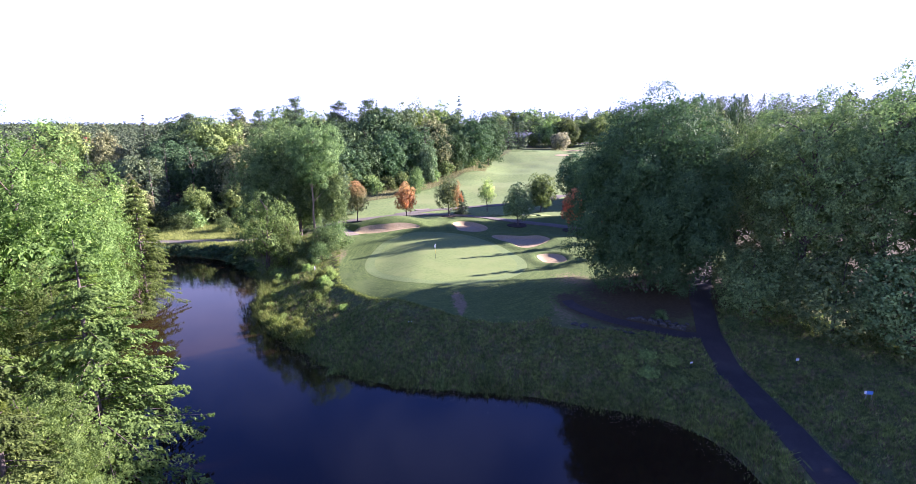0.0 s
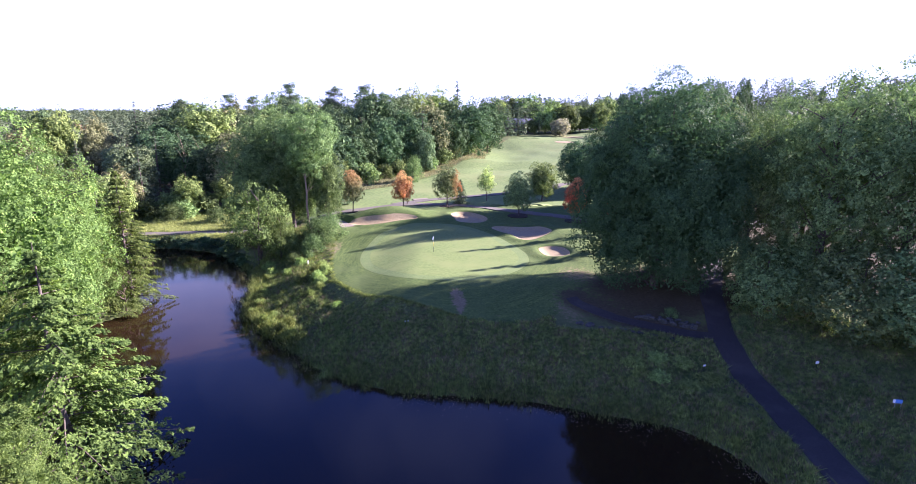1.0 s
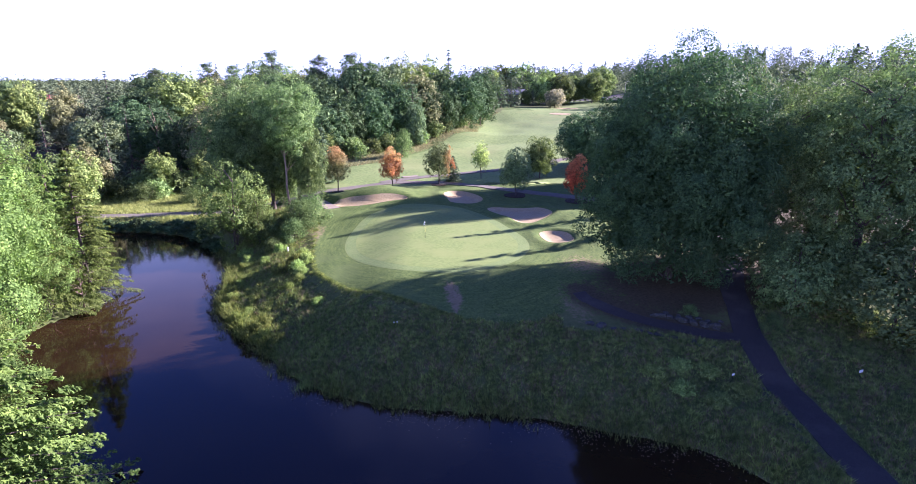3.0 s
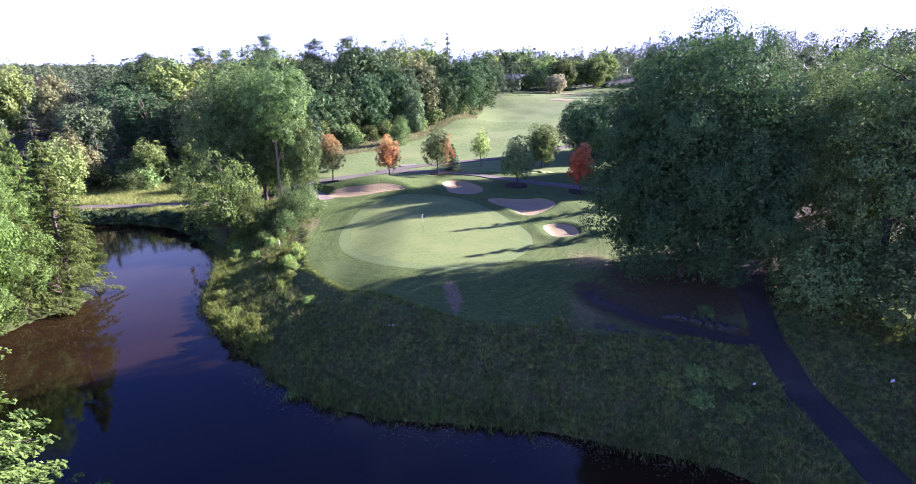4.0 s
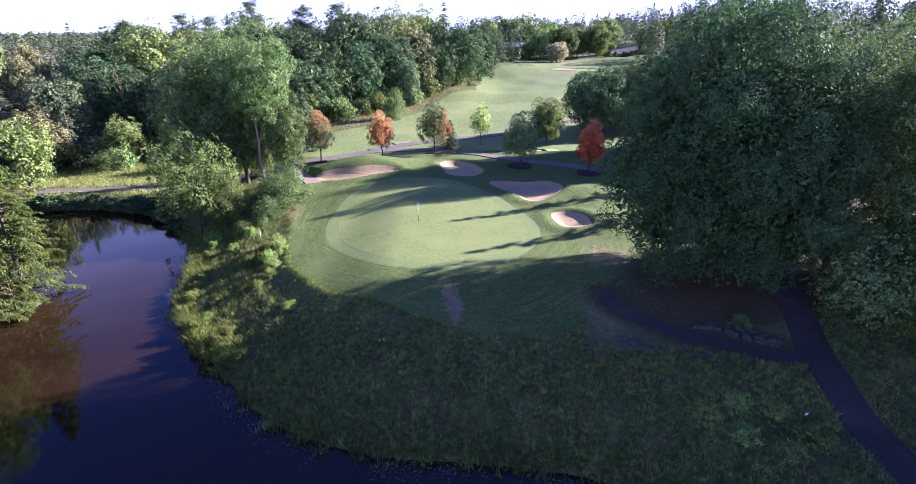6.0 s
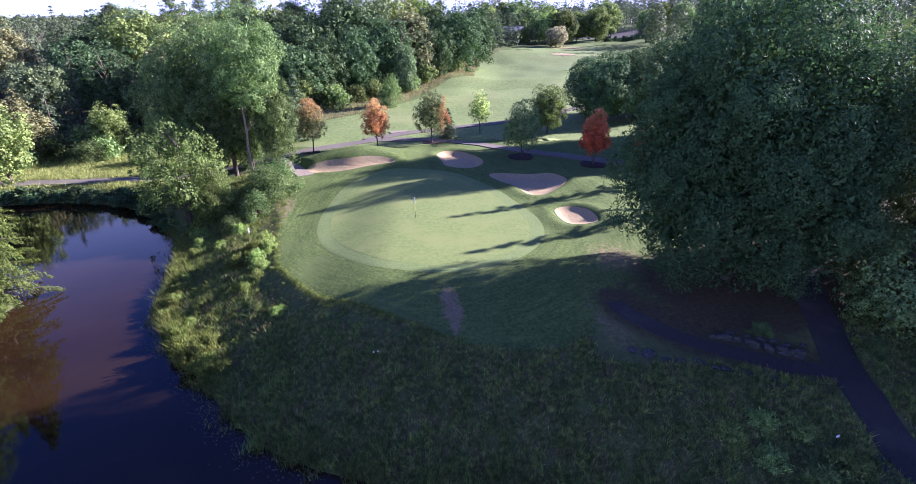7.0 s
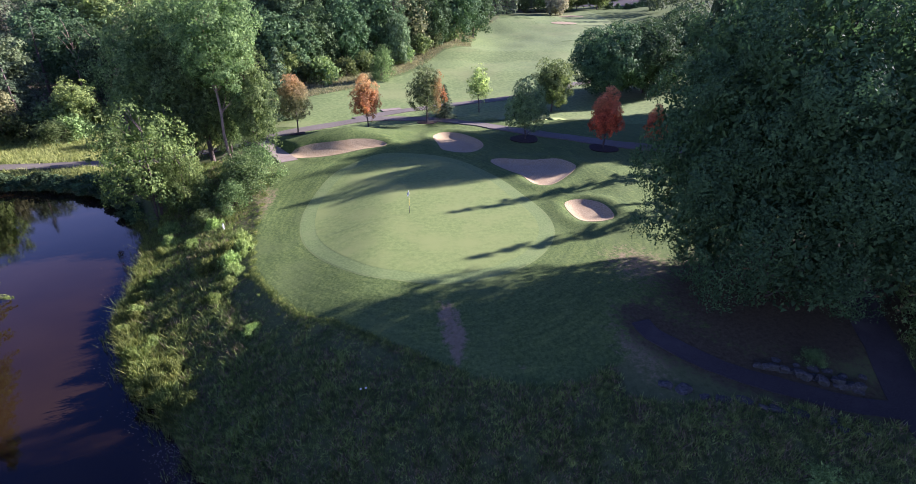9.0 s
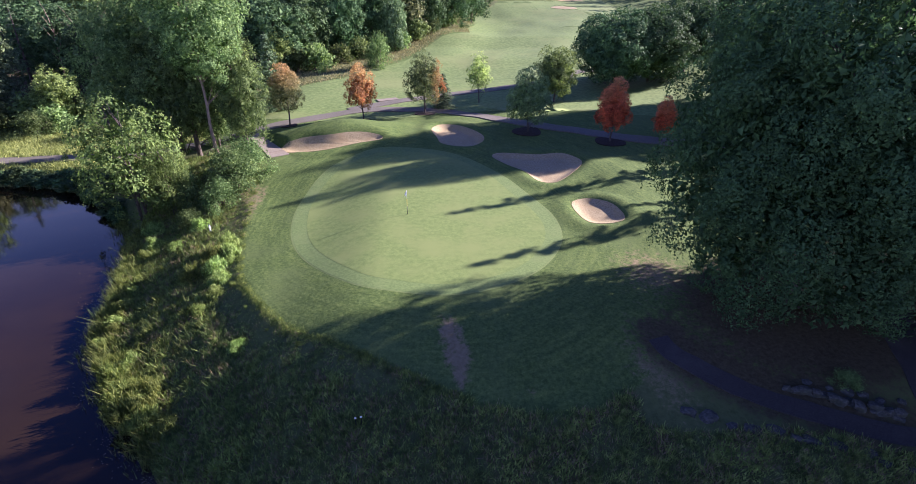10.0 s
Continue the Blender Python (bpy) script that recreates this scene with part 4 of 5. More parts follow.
# young trees along the upper path
YOUNG = dict(leaves=34, leaf=0.22, clump=0.52, shape=EGG, boughs=16, relief=0.32, core=1.6, limbs=14, limbs_apart=True, group="young trees by the path")
plant(broadleaf("young_maple", "young maple with orange top and dull green skirt in mulch", 41, 9.2, 2.3, M_orange, low=0.25, clumps=300, girth=0.011, **YOUNG), 9.2, [(-21.0, 106.6, 8.7, 1.0)])
plant(broadleaf("young_maple", "young maple turned orange and red", 42, 8.5, 2.2, M_orange2, low=0.22, clumps=280, girth=0.011, **YOUNG), 8.5, [(-11.3, 109.0, 8.0, 1.0)])
plant(broadleaf("young_maple", "young green maple with one side turned orange", 43, 9.5, 2.9, M_redside, low=0.18, clumps=360, girth=0.012, **YOUNG), 9.5, [(-2.6, 112.7, 9.2, 1.0)])
plant(broadleaf("young_maple", "slim lime green young tree beside the fairway", 44, 8.0, 1.8, M_lime, low=0.24, clumps=130, girth=0.010, **YOUNG), 8.0, [(5.8, 119.7, 8.2, 1.0)])
plant(broadleaf("young_ash", "grey-green young tree with a wide airy crown in mulch", 45, 9.8, 3.2, M_leaf_young, low=0.14, clumps=430, girth=0.011, **YOUNG), 9.8, [(11.1, 102.9, 8.8, 1.0)])
plant(broadleaf("young_maple", "young maple in full red autumn colour in mulch", 46, 8.8, 2.2, M_red, low=0.20, clumps=330, girth=0.012, **YOUNG), 8.8, [(20.8, 98.3, 8.2, 1.02), (27.5, 98.6, 6.0, 0.9)])
plant(broadleaf("lawn_tree", "round dark green lawn tree beyond the path", 47, 9, 3.0, M_leaf_mid, low=0.10, clumps=380, leaves=34, leaf=0.26, clump=0.6, boughs=16, limbs=14, limbs_apart=True, girth=0.014), 9, [(18.0, 120.0, 8.9, 1.0)])
plant(hemlock("spruce_tree", "small dark spruce close behind the maple", 48, 6, 2.2, M_pine, tiers=26, per=6, blade=0.26, droop=0.15), 6, [(0.1, 115.6, 5.4, 0.9)])


# ---- the woods round the course ----
def scatter(seed, count, inside, gap, box):
    """Places at least gap apart inside a region."""
    rng = np.random.default_rng(seed)
    got = []
    for _ in range(count * 40):
        x, y = rng.uniform(box[0], box[2]), rng.uniform(box[1], box[3])
        if inside(x, y) and all((x - a) ** 2 + (y - b) ** 2 > gap * gap for a, b in got):
            got.append((x, y))
            if len(got) == count:
                break
    return got, rng


def left_wood(x, y):
    front = np.interp(x, [-135, -90, -65, -50, -42, -30, -15, 0, 10], [110, 115, 121, 129, 141, 148, 164, 198, 218])
    return x < float(fairway_left(y)) - 9 and y > front


WOOD = [
    (broadleaf("woodland_tree", "dark green broadleaf tree at the wood edge", 51, 19, 6.2, M_leaf_dark, low=0.02, clumps=620, leaves=18, leaf=0.60, clump=1.1, boughs=24, relief=0.36, core=1.0, patchy=0.1, limbs=8, group="woods beyond the meadow"), 19),
    (broadleaf("woodland_tree", "mid green broadleaf tree in the wood", 52, 18, 5.6, M_leaf_wood, low=0.02, clumps=620, leaves=18, leaf=0.60, clump=1.1, shape=VASE, boughs=20, relief=0.36, core=1.0, patchy=0.1, limbs=8, group="woods beyond the meadow"), 18),
    (broadleaf("woodland_tree", "olive-brown tinged broadleaf tree in the wood", 53, 17, 5.4, M_olive, low=0.02, clumps=620, leaves=18, leaf=0.60, clump=1.1, shape=EGG, boughs=20, relief=0.36, core=1.0, patchy=0.1, limbs=8, group="woods beyond the meadow"), 17),
    (hemlock("spruce_tree", "dark pointed conifer standing in the wood", 54, 22, 5.4, M_pine, tiers=30, per=5, blade=0.55, droop=0.25, sprays=12, density=5, group="woods beyond the meadow"), 22),
    (broadleaf("woodland_tree", "pale grey-green tree in the wood", 55, 17, 5.0, M_leaf_grey, low=0.02, clumps=620, leaves=18, leaf=0.60, clump=1.1, shape=HAYSTACK, boughs=20, relief=0.36, core=1.0, patchy=0.1, limbs=8, group="woods beyond the meadow"), 17),
]
got, rng = scatter(5, 58, left_wood, 8.2, (-135, 116, 20, 262))
got = sorted(got, key=lambda p: p[1])
rows = [[] for _ in WOOD]
for x, y in got:
    k = rng.choice(5, p=[0.33, 0.22, 0.13, 0.24, 0.08])
    rows[k].append((x, y, rng.uniform(13, 22) + (y > 165) * 4.5 + (y > 190) * 2 + (k == 3) * 2 - 4 * (x < -85), rng.uniform(0.85, 1.2)))
rows[0] += [(3.5, 202, 19.5, 1.15), (-3.0, 191, 15, 0.95), (-9.5, 189, 19, 1.0), (10.5, 224, 22, 1.0), (-17, 176, 20.5, 1.0), (-23, 166, 18, 1.0), (-30, 158, 17, 1.0), (-4, 210, 22, 1.0), (-70, 101.5, 9.5, 1.0), (-70, 143, 17, 1.1), (-62, 139, 16, 1.0), (-80, 150, 18, 1.1), (-90, 165, 19, 1.1)]
rows[1] += [(-67, 104, 12, 1.1), (-61, 122, 9, 1.1), (-54, 126, 9, 1.0), (-48, 131, 10, 1.0), (-40, 141, 10, 1.0), (-33, 147, 9, 1.0)]
rows[2] += [(-74, 118, 12, 1.1), (-55, 135, 19, 1.0)]
rows[4] += [(-11, 171, 13, 0.72), (-78, 130, 16, 1.05)]
for (tree, h), some in zip(WOOD, rows):
    plant(tree, h, some)
plant(white_pine("white_pine", "tall ragged white pine above the wood", 61, 30, 7.0, group="pines above the wood"), 30, [
    (-62.7, 204.5, 28, 1.0), (-47, 207, 27.5, 1.0), (-36.3, 210, 27.5, 1.1), (-30, 214, 24, 1.0), (-88, 211, 24, 1.1), (-80, 214, 23.5, 1.1), (-100, 200, 22, 1.1), (-22, 205, 22, 1.0)])
plant(dead_tree("dead_tree", "bare grey dead tree in front of the wood", 62, 13), 13, [(-70.6, 139.0, 12.8, 1.0), (-65.0, 138.0, 12.4, 1.0)])
plant(dead_tree("dead_snag", "small bare pale snag leaning on the shore", 64, 5.0), 5.0, [(-42.0, 66.6, 4.6, 1.5), (-43.6, 64.0, 5.0, 1.3), (-27.2, 34.4, 4.4, 1.5)])
plant(dead_tree("dead_tree", "tall pale standing dead trunk", 63, 22), 22, [(-31.5, 176, 15, 0.8)])
plant(shrub("shrub", "leafy green shrub on the bank", 71, 2.4, 1.7, M_leaf_ash, clumps=40, leaves=110, leaf=0.15), 2.4, [
    (-22.2, 88.0, 3.6, 1.0), (-21.6, 91.0, 3.4, 1.0), (-24.0, 90.2, 3.0, 1.0), (-23.0, 85.0, 2.8, 1.0), (-27.5, 87.0, 3.0, 1.1), (-30.5, 90.0, 3.2, 1.1), (-25.5, 82.5, 2.0, 1.0), (-35, 92, 2.6, 1.1),
    (-12.8, 149.5, 6.2, 0.62), (-52, 115, 3, 1.2), (-62, 116, 3.5, 1.2), (-72, 112, 3.2, 1.2), (-43, 113.5, 2.8, 1.2), (29, 53.6, 1.5, 1.0), (22.4, 56.0, 1.0, 1.1)])
FAR_SHORE = [(x, y, unit(np.array([x + 52.0, y - 88.0]))) for x, y in POND if y > 87 and x < -34]
plant(shrub("bank_shrub", "dark low shrub on the far pond bank", 74, 1.5, 1.4, M_leaf_dark, leaf=0.26), 1.5, [(-39.5, 94.8, 1.6, 1.2)] + [(float(x) + 0.5 * float(n[0]), float(y) + 0.5 * float(n[1]), 0.75 + 0.25 * (k % 3), 1.5) for k, (x, y, n) in enumerate(FAR_SHORE)] + [(-42 - 2.5 * k, 97.2 + 2.9 * math.sin(0.26 * k), 1.0 + 0.25 * (k % 3), 1.4) for k in range(13)])
edge = [(-92 + 3.9 * k, 2.5 * math.sin(k * 2.1)) for k in range(25)]
plant(shrub("wood_edge_shrub", "leafy shrub closing the foot of the wood", 75, 4.0, 3.0, M_leaf_mid, clumps=34, leaves=52, leaf=0.5), 4.0, [
    (x, float(np.interp(x, [-135, -90, -65, -50, -42, -30, -15, 0, 10], [110, 115, 121, 129, 141, 148, 164, 198, 218])) - 2 + dy, 3.4 + 1.6 * ((k * 7) % 5) / 4, 1.0) for k, (x, dy) in enumerate(edge)])
plant(shrub("shrub", "sunlit yellow-green shrub above the pond", 72, 1.6, 1.2, M_golden, leaf=0.17, upright=True), 1.6, [
    (-19.6, 73.4, 1.7, 0.8), (-20.8, 71.4, 1.4, 0.9), (-19.4, 71.8, 1.2, 0.8), (-18.4, 66.4, 0.9, 0.8), (-19.6, 58.2, 1.8, 1.0), (-20.8, 59.6, 1.6, 1.0), (-18.2, 57.2, 1.5, 1.0), (-19.0, 59.6, 1.4, 1.0), (-22.4, 61.6, 1.5, 0.9)])
plant(shrub("shrub", "low green weedy shrub in the long grass", 73, 1.5, 1.3, M_weed, leaf=0.2, upright=True), 1.5, [
    (-18.0, 70.0, 0.9, 1.3), (-18.8, 71.8, 1.1, 1.2), (-18.6, 73.6, 1.2, 1.2), (-19.0, 75.4, 1.2, 1.1), (-17.6, 68.2, 0.7, 1.3), (-14.0, 62.0, 0.7, 1.2), (-26, 70, 0.7, 1.2), (-25, 78, 0.9, 1), (-28, 80, 1.1, 1), (-29.5, 83, 1.3, 1.1), (-24, 81.5, 1.1, 1.1),
    (22.0, 45.5, 0.7, 2.2), (20.2, 45.0, 0.6, 2.4), (18, 46, 0.6, 2.4), (16, 47.5, 0.6, 2.2), (20.5, 48.0, 0.6, 2.4), (18.5, 48.6, 0.6, 2.2)])

rng = np.random.default_rng(77)
weedy, rim = [], []
while len(weedy) < 34:
    x, y = rng.uniform(-29, -16.5), rng.uniform(56, 83)
    d = float(outline_distance(np.array([x]), np.array([y]), POND)[0])
    if d > 0.4 and float(outline_distance(np.array([x]), np.array([y]), APRON)[0]) > 1.2 and (d < 2.2 or (d < 6 and rng.random() < 0.06)):
        weedy.append((x, y, rng.uniform(0.5, 1.0) if d < 2.2 else rng.uniform(0.3, 0.6), rng.uniform(0.9, 1.5)))
for k in range(24):
    x, y = np.array([-17.3, 73.0]) + (np.array([-4.0, 57.6]) - [-17.3, 73.0]) * k / 23
    push = float(outline_distance(np.array([x]), np.array([y]), APRON)[0])
    rim.append((x - 0.65 * (1.0 - push), y - 0.75 * (1.0 - push), rng.uniform(0.2, 0.5), rng.uniform(0.9, 1.4)))
plant(shrub("tall_weeds", "tall sunlit goldenrod clump on the bank", 78, 1.6, 0.9, M_golden, clumps=14, leaves=42, leaf=0.2, upright=True), 1.6, weedy[::2])
plant(shrub("tall_weeds", "tall green weed clump on the bank", 79, 1.6, 0.9, M_point, clumps=14, leaves=42, leaf=0.2, upright=True), 1.6, weedy[1::2] + rim[::4])


def far_woods():
    """The wooded distance: thousands of small crowns up to the skyline, as one mass of leaves."""
    rng = np.random.default_rng(81)
    cs, ns, ss = [], [], []

    def crown(x, y, h, r, n, leaf, pointed):
        f = rng.random(n)
        a = rng.random(n) * 6.28
        prof = (1 - f) ** 0.8 if pointed else np.sin(np.pi * np.clip(0.15 + 0.8 * f, 0, 1)) ** 0.6
        rr = r * prof * (0.75 + 0.3 * rng.random(n))
        p = np.stack([x + rr * np.cos(a), y + rr * np.sin(a), float(hz(x, y)) + h * (0.08 + 0.92 * f)], -1)
        cs.append(p)
        ns.append(unit(np.stack([np.cos(a), np.sin(a), 0.3 + f], -1) + rng.normal(size=(n, 3)) * 0.4))
        ss.append(leaf * rng.uniform(0.6, 1.4, n))

    for _ in range(330):
        y = rng.uniform(262, 480)
        x = rng.uniform(-0.9 * y - 30, 0.95 * y + 20)
        if (fairway_left(y) - 8 < x < fairway_right(y) + 60 and y < 345) or (70 < x < 150 and y < 420) or (fairway_left(min(y, 300)) - 6 < x < 70 and y < 300) or (x > 100 and 240 < y < 330):
            continue
        crown(x, y, rng.uniform(14, 22) * (0.6 if x < -130 else 1), rng.uniform(4, 6.5), 300, 1.15, rng.random() < 0.2)
    for _ in range(70):
        crown(rng.uniform(45, 260), rng.uniform(402, 450), rng.uniform(18, 25), rng.uniform(5, 7), 330, 1.1, rng.random() < 0.3)
    for _ in range(160):
        y = rng.uniform(95, 300)
        x = rng.uniform(95, 300)
        if 110 < x < 175 and 210 < y < 300:
            continue
        crown(x, y, rng.uniform(14, 20), rng.uniform(4.5, 6.5), 480, 1.25, rng.random() < 0.15)
    for _ in range(120):
        y = rng.uniform(120, 270)
        x = rng.uniform(-300, -135)
        crown(x, y, rng.uniform(8, 12.5), rng.uniform(4.5, 6.5), 300, 1.0, rng.random() < 0.2)
    for _ in range(900):
        y = rng.uniform(480, 1150)
        x = rng.uniform(-1.05 * y, 1.05 * y)
        crown(x, y, rng.uniform(13, 21), rng.uniform(5, 9), 90, 2.4, rng.random() < 0.15)
    for _ in range(1500):
        y = rng.uniform(1150, 2700)
        x = rng.uniform(-1.05 * y, 1.05 * y)
        crown(x, y, rng.uniform(12, 20), rng.uniform(9, 20), 60, 5.0, rng.random() < 0.1)
    c, nn, s = np.vstack(cs), np.vstack(ns), np.concatenate(ss)
    v = leaf_quads(c, nn, s, rng, 1.0).reshape(-1, 4, 3)[:, (0, 1, 3)].reshape(-1, 3)
    me = mesh_of("far_woods", v, np.arange(len(v)).reshape(-1, 3), M_far)
    tagged(new("far_woods", me), "wooded hills with mixed green trees reaching the skyline", "woods", kind="stuff")


far_woods()


# ---- long grass and reeds ----
def blades(name, label, x, y, height, spread, per, material, rng, base_width=0.035, lean=0.5, dz=-0.03):
    """Tufts of upright tapering blades at the given places."""
    n = len(x)
    ox, oy = rng.normal(size=(n, per)) * spread, rng.normal(size=(n, per)) * spread
    bx, by = (x[:, None] + ox).ravel(), (y[:, None] + oy).ravel()
    h = (np.asarray(height)[:, None] * rng.uniform(0.55, 1.2, (n, per))).ravel()
    a = rng.random(n * per) * 6.28
    w = base_width * rng.uniform(0.7, 1.5, n * per)
    b = np.stack([bx, by, np.maximum(hz(bx, by), WATER - 0.2) + dz], -1)
    side = np.stack([np.cos(a), np.sin(a), 0 * a], -1) * w[:, None]
    tip = b + np.stack([rng.normal(size=n * per) * lean * h, rng.normal(size=n * per) * lean * h, h], -1)
    v = np.stack([b - side, b + side, tip], 1).reshape(-1, 3)
    tagged(new(name, mesh_of(name, v, np.arange(n * per * 3).reshape(-1, 3), material)), label, "grass", kind="stuff")


def build_grass():
    rng = np.random.default_rng(91)
    x, y = rng.uniform(-32, 48, 150000), rng.uniform(28, 100, 150000)
    shore, apron = outline_distance(x, y, POND), outline_distance(x, y, APRON)
    clear = (line_distance(x, y, PATH_MAIN) > 1.5) & (line_distance(x, y, PATH_SPUR) > 1.2) & (line_distance(x, y, PATH_UPPER) > 1.7) & (line_distance(x, y, WALK_SPUR) > 1.3)
    ok = (shore > 0.05) & (shore < 14 + 12 * (x > 21)) & (apron > 0.1) & clear & ~((x > 10) & (y > 53) & (shore > 9) & ((x < 27) | (y > 58))) & ~((y > 97) & (x > -36))
    x, y, shore, apron = x[ok], y[ok], shore[ok], apron[ok]
    kind = 0.5 + 0.34 * lumps(x, y, 7.0, 4.0) + 0.34 * lumps(x, y, 2.3, 0.6) + rng.normal(size=len(x)) * 0.18
    golden = sm(66, 62, y) * sm(54, 57, y) * sm(6.5, 3.0, shore) + 0.8 * sm(-0.1, 0.4, lumps(x, y, 6.0, 2.6))
    point = sm(-14, -19, x) * (rng.random(len(x)) < 0.22 + 0.55 * sm(4.5, 1.5, shore) * np.clip(golden, 0, 1))
    clumpy = 0.5 + 0.5 * lumps(x, y, 4.3, 1.7) * 0.9 + 0.5 * lumps(x, y, 1.7, 5.1) * 0.7
    tall = 0.16 - 0.05 * sm(-13, -17, x) + 0.20 * sm(3.5, 0.3, shore) + 0.06 * kind + 0.34 * np.clip(clumpy, 0, 1.2) ** 1.5 * (1 - 0.35 * sm(-13, -17, x)) + 0.60 * point * sm(2.3, 0.5, shore) * (0.35 + 0.65 * (lumps(x, y, 3.2, 0.9) > -0.1)) + 0.10 * point * (rng.random(len(x)) < 0.25)
    tall = tall + 0.32 * sm(-12, -16, x) * (rng.random(len(x)) < 0.16) * sm(1.0, 3.5, apron)
    tall = tall * (1 - 0.6 * sm(3.5, 1.0, apron) * sm(-1, -5, x))
    for name, label, mask, mat, per, width in (
        ("long_grass", "unmown green grass on the pond bank", (kind < 0.55) & (point < 0.5), M_grass, 13, 0.022),
        ("dry_grass", "straw-coloured dry grass among the green", (kind >= 0.55) & (kind < 0.72) & (point < 0.5), M_straw, 10, 0.025),
        ("weeds", "broad-leaved green weeds in the long grass", (kind >= 0.72) & (point < 0.5), M_weed, 10, 0.04),
        ("point_grass", "sunlit yellow-green grass on the point", ((kind < 0.75) | (shore > 4)) & (point >= 0.5), M_point, 11, 0.032),
        ("goldenrod", "yellow goldenrod and straw among the bank grass", (kind >= 0.75) & (shore <= 4) & (point >= 0.5), M_golden, 10, 0.045),
    ):
        blades(name, label, x[mask], y[mask], tall[mask], 0.14, per, mat, rng, width)
    rim = np.vstack([APRON[:45], APRON[-6:]])
    i = rng.integers(0, len(rim), 2600)
    p = rim[i] + rng.normal(size=(2600, 2)) * 0.28
    d = outline_distance(p[:, 0], p[:, 1], APRON)
    p = p[(d > 0.0) & (d < 0.9) & (p[:, 0] < 1) & (p[:, 1] < 92)]
    blades("rim_grass", "pale longer grass fringing the mown apron", p[:, 0], p[:, 1], np.full(len(p), 0.17), 0.16, 9, M_point, rng, 0.02)
    edge = POND[(POND[:, 1] > 30) & (POND[:, 0] > -36)]
    i = rng.integers(0, len(edge), 1500)
    keep = lumps(edge[i, 0], edge[i, 1], 7.0, 1.3) + rng.normal(size=1500) * 0.3 > 0.0
    p = edge[i][keep] + rng.normal(size=(keep.sum(), 2)) * 0.45
    blades("reeds", "tall green reeds along the water's edge", p[:, 0], p[:, 1], np.full(len(p), 0.75), 0.2, 9, M_grass, rng, 0.03, 0.3)
    for cx, cy in ((-1.5, 46.4), (1.0, 46.1), (-10.0, 48.4), (-12.2, 49.6), (-26.8, 67.2), (-27.6, 69.5), (-29.4, 75.5)):
        q = np.array([cx, cy]) + rng.normal(size=(16, 2)) * 0.3
        blades("reed_clump", "dense clump of green reeds standing in shallow water", q[:, 0], q[:, 1], np.full(16, 1.0), 0.2, 10, M_grass, rng, 0.03, 0.22)
    i, out = rng.integers(0, len(edge), 5200), np.abs(rng.normal(size=5200)) * 0.9 + 0.05
    p = edge[i] + rng.normal(size=(5200, 2)) * 0.5
    away = unit(np.gradient(edge, axis=0))[i]
    p = p + np.stack([-away[:, 1], away[:, 0]], -1) * out[:, None]
    ok = (outline_distance(p[:, 0], p[:, 1], POND) < -0.05) & (lumps(p[:, 0], p[:, 1], 9.0, 2.2) + rng.normal(size=5200) * 0.3 > -0.1)
    p = np.column_stack([p[ok], np.full(ok.sum(), WATER + 0.012)])
    v = leaf_quads(p, unit(np.array([0, 0, 1.0]) + rng.normal(size=p.shape) * 0.04), rng.uniform(0.05, 0.22, len(p)), rng, 0.7)
    tagged(new("floating_litter", mesh_of("floating_litter", v, quads(len(p)), M_straw)), "pale dead leaves and scum floating along the shore", "pond litter", kind="stuff")
    x, y = rng.uniform(-85, -33, 9000), rng.uniform(97, 124, 9000)
    ok = (outline_distance(x, y, POND) > 0.2) & (line_distance(x, y, PATH_UPPER) > 1.6)
    x, y = x[ok], y[ok]
    blades("meadow_grass", "tall yellow-green meadow grass beyond the pond", x, y, np.full(len(x), 0.55), 0.4, 8, M_meadow, rng, 0.05)
    x, y = rng.uniform(-60, 30, 26000), rng.uniform(118, 260, 26000)
    d = fairway_left(y) - x
    ok = (d > 0.5) & (d < 24) & (y > 122)
    blades("rough_grass", "tall dry rough along the fairway edge", x[ok], y[ok], np.full(ok.sum(), 0.4), 0.5, 7, M_rough, rng, 0.06)


build_grass()


# ---- things on the course ----
def rod(bm, radius, height, z0=0.0, sides=10, at=(0, 0), taper=1.0):
    return bmesh.ops.create_cone(bm, cap_ends=True, segments=sides, radius1=radius, radius2=radius * taper, depth=height, matrix=Matrix.Translation((*at, z0 + height / 2)))


def block(bm, size, at, turn=0.0):
    return bmesh.ops.create_cube(bm, size=1, matrix=Matrix.Translation(at) @ Matrix.Rotation(turn, 4, "Z") @ Matrix.Diagonal((*size, 1)))


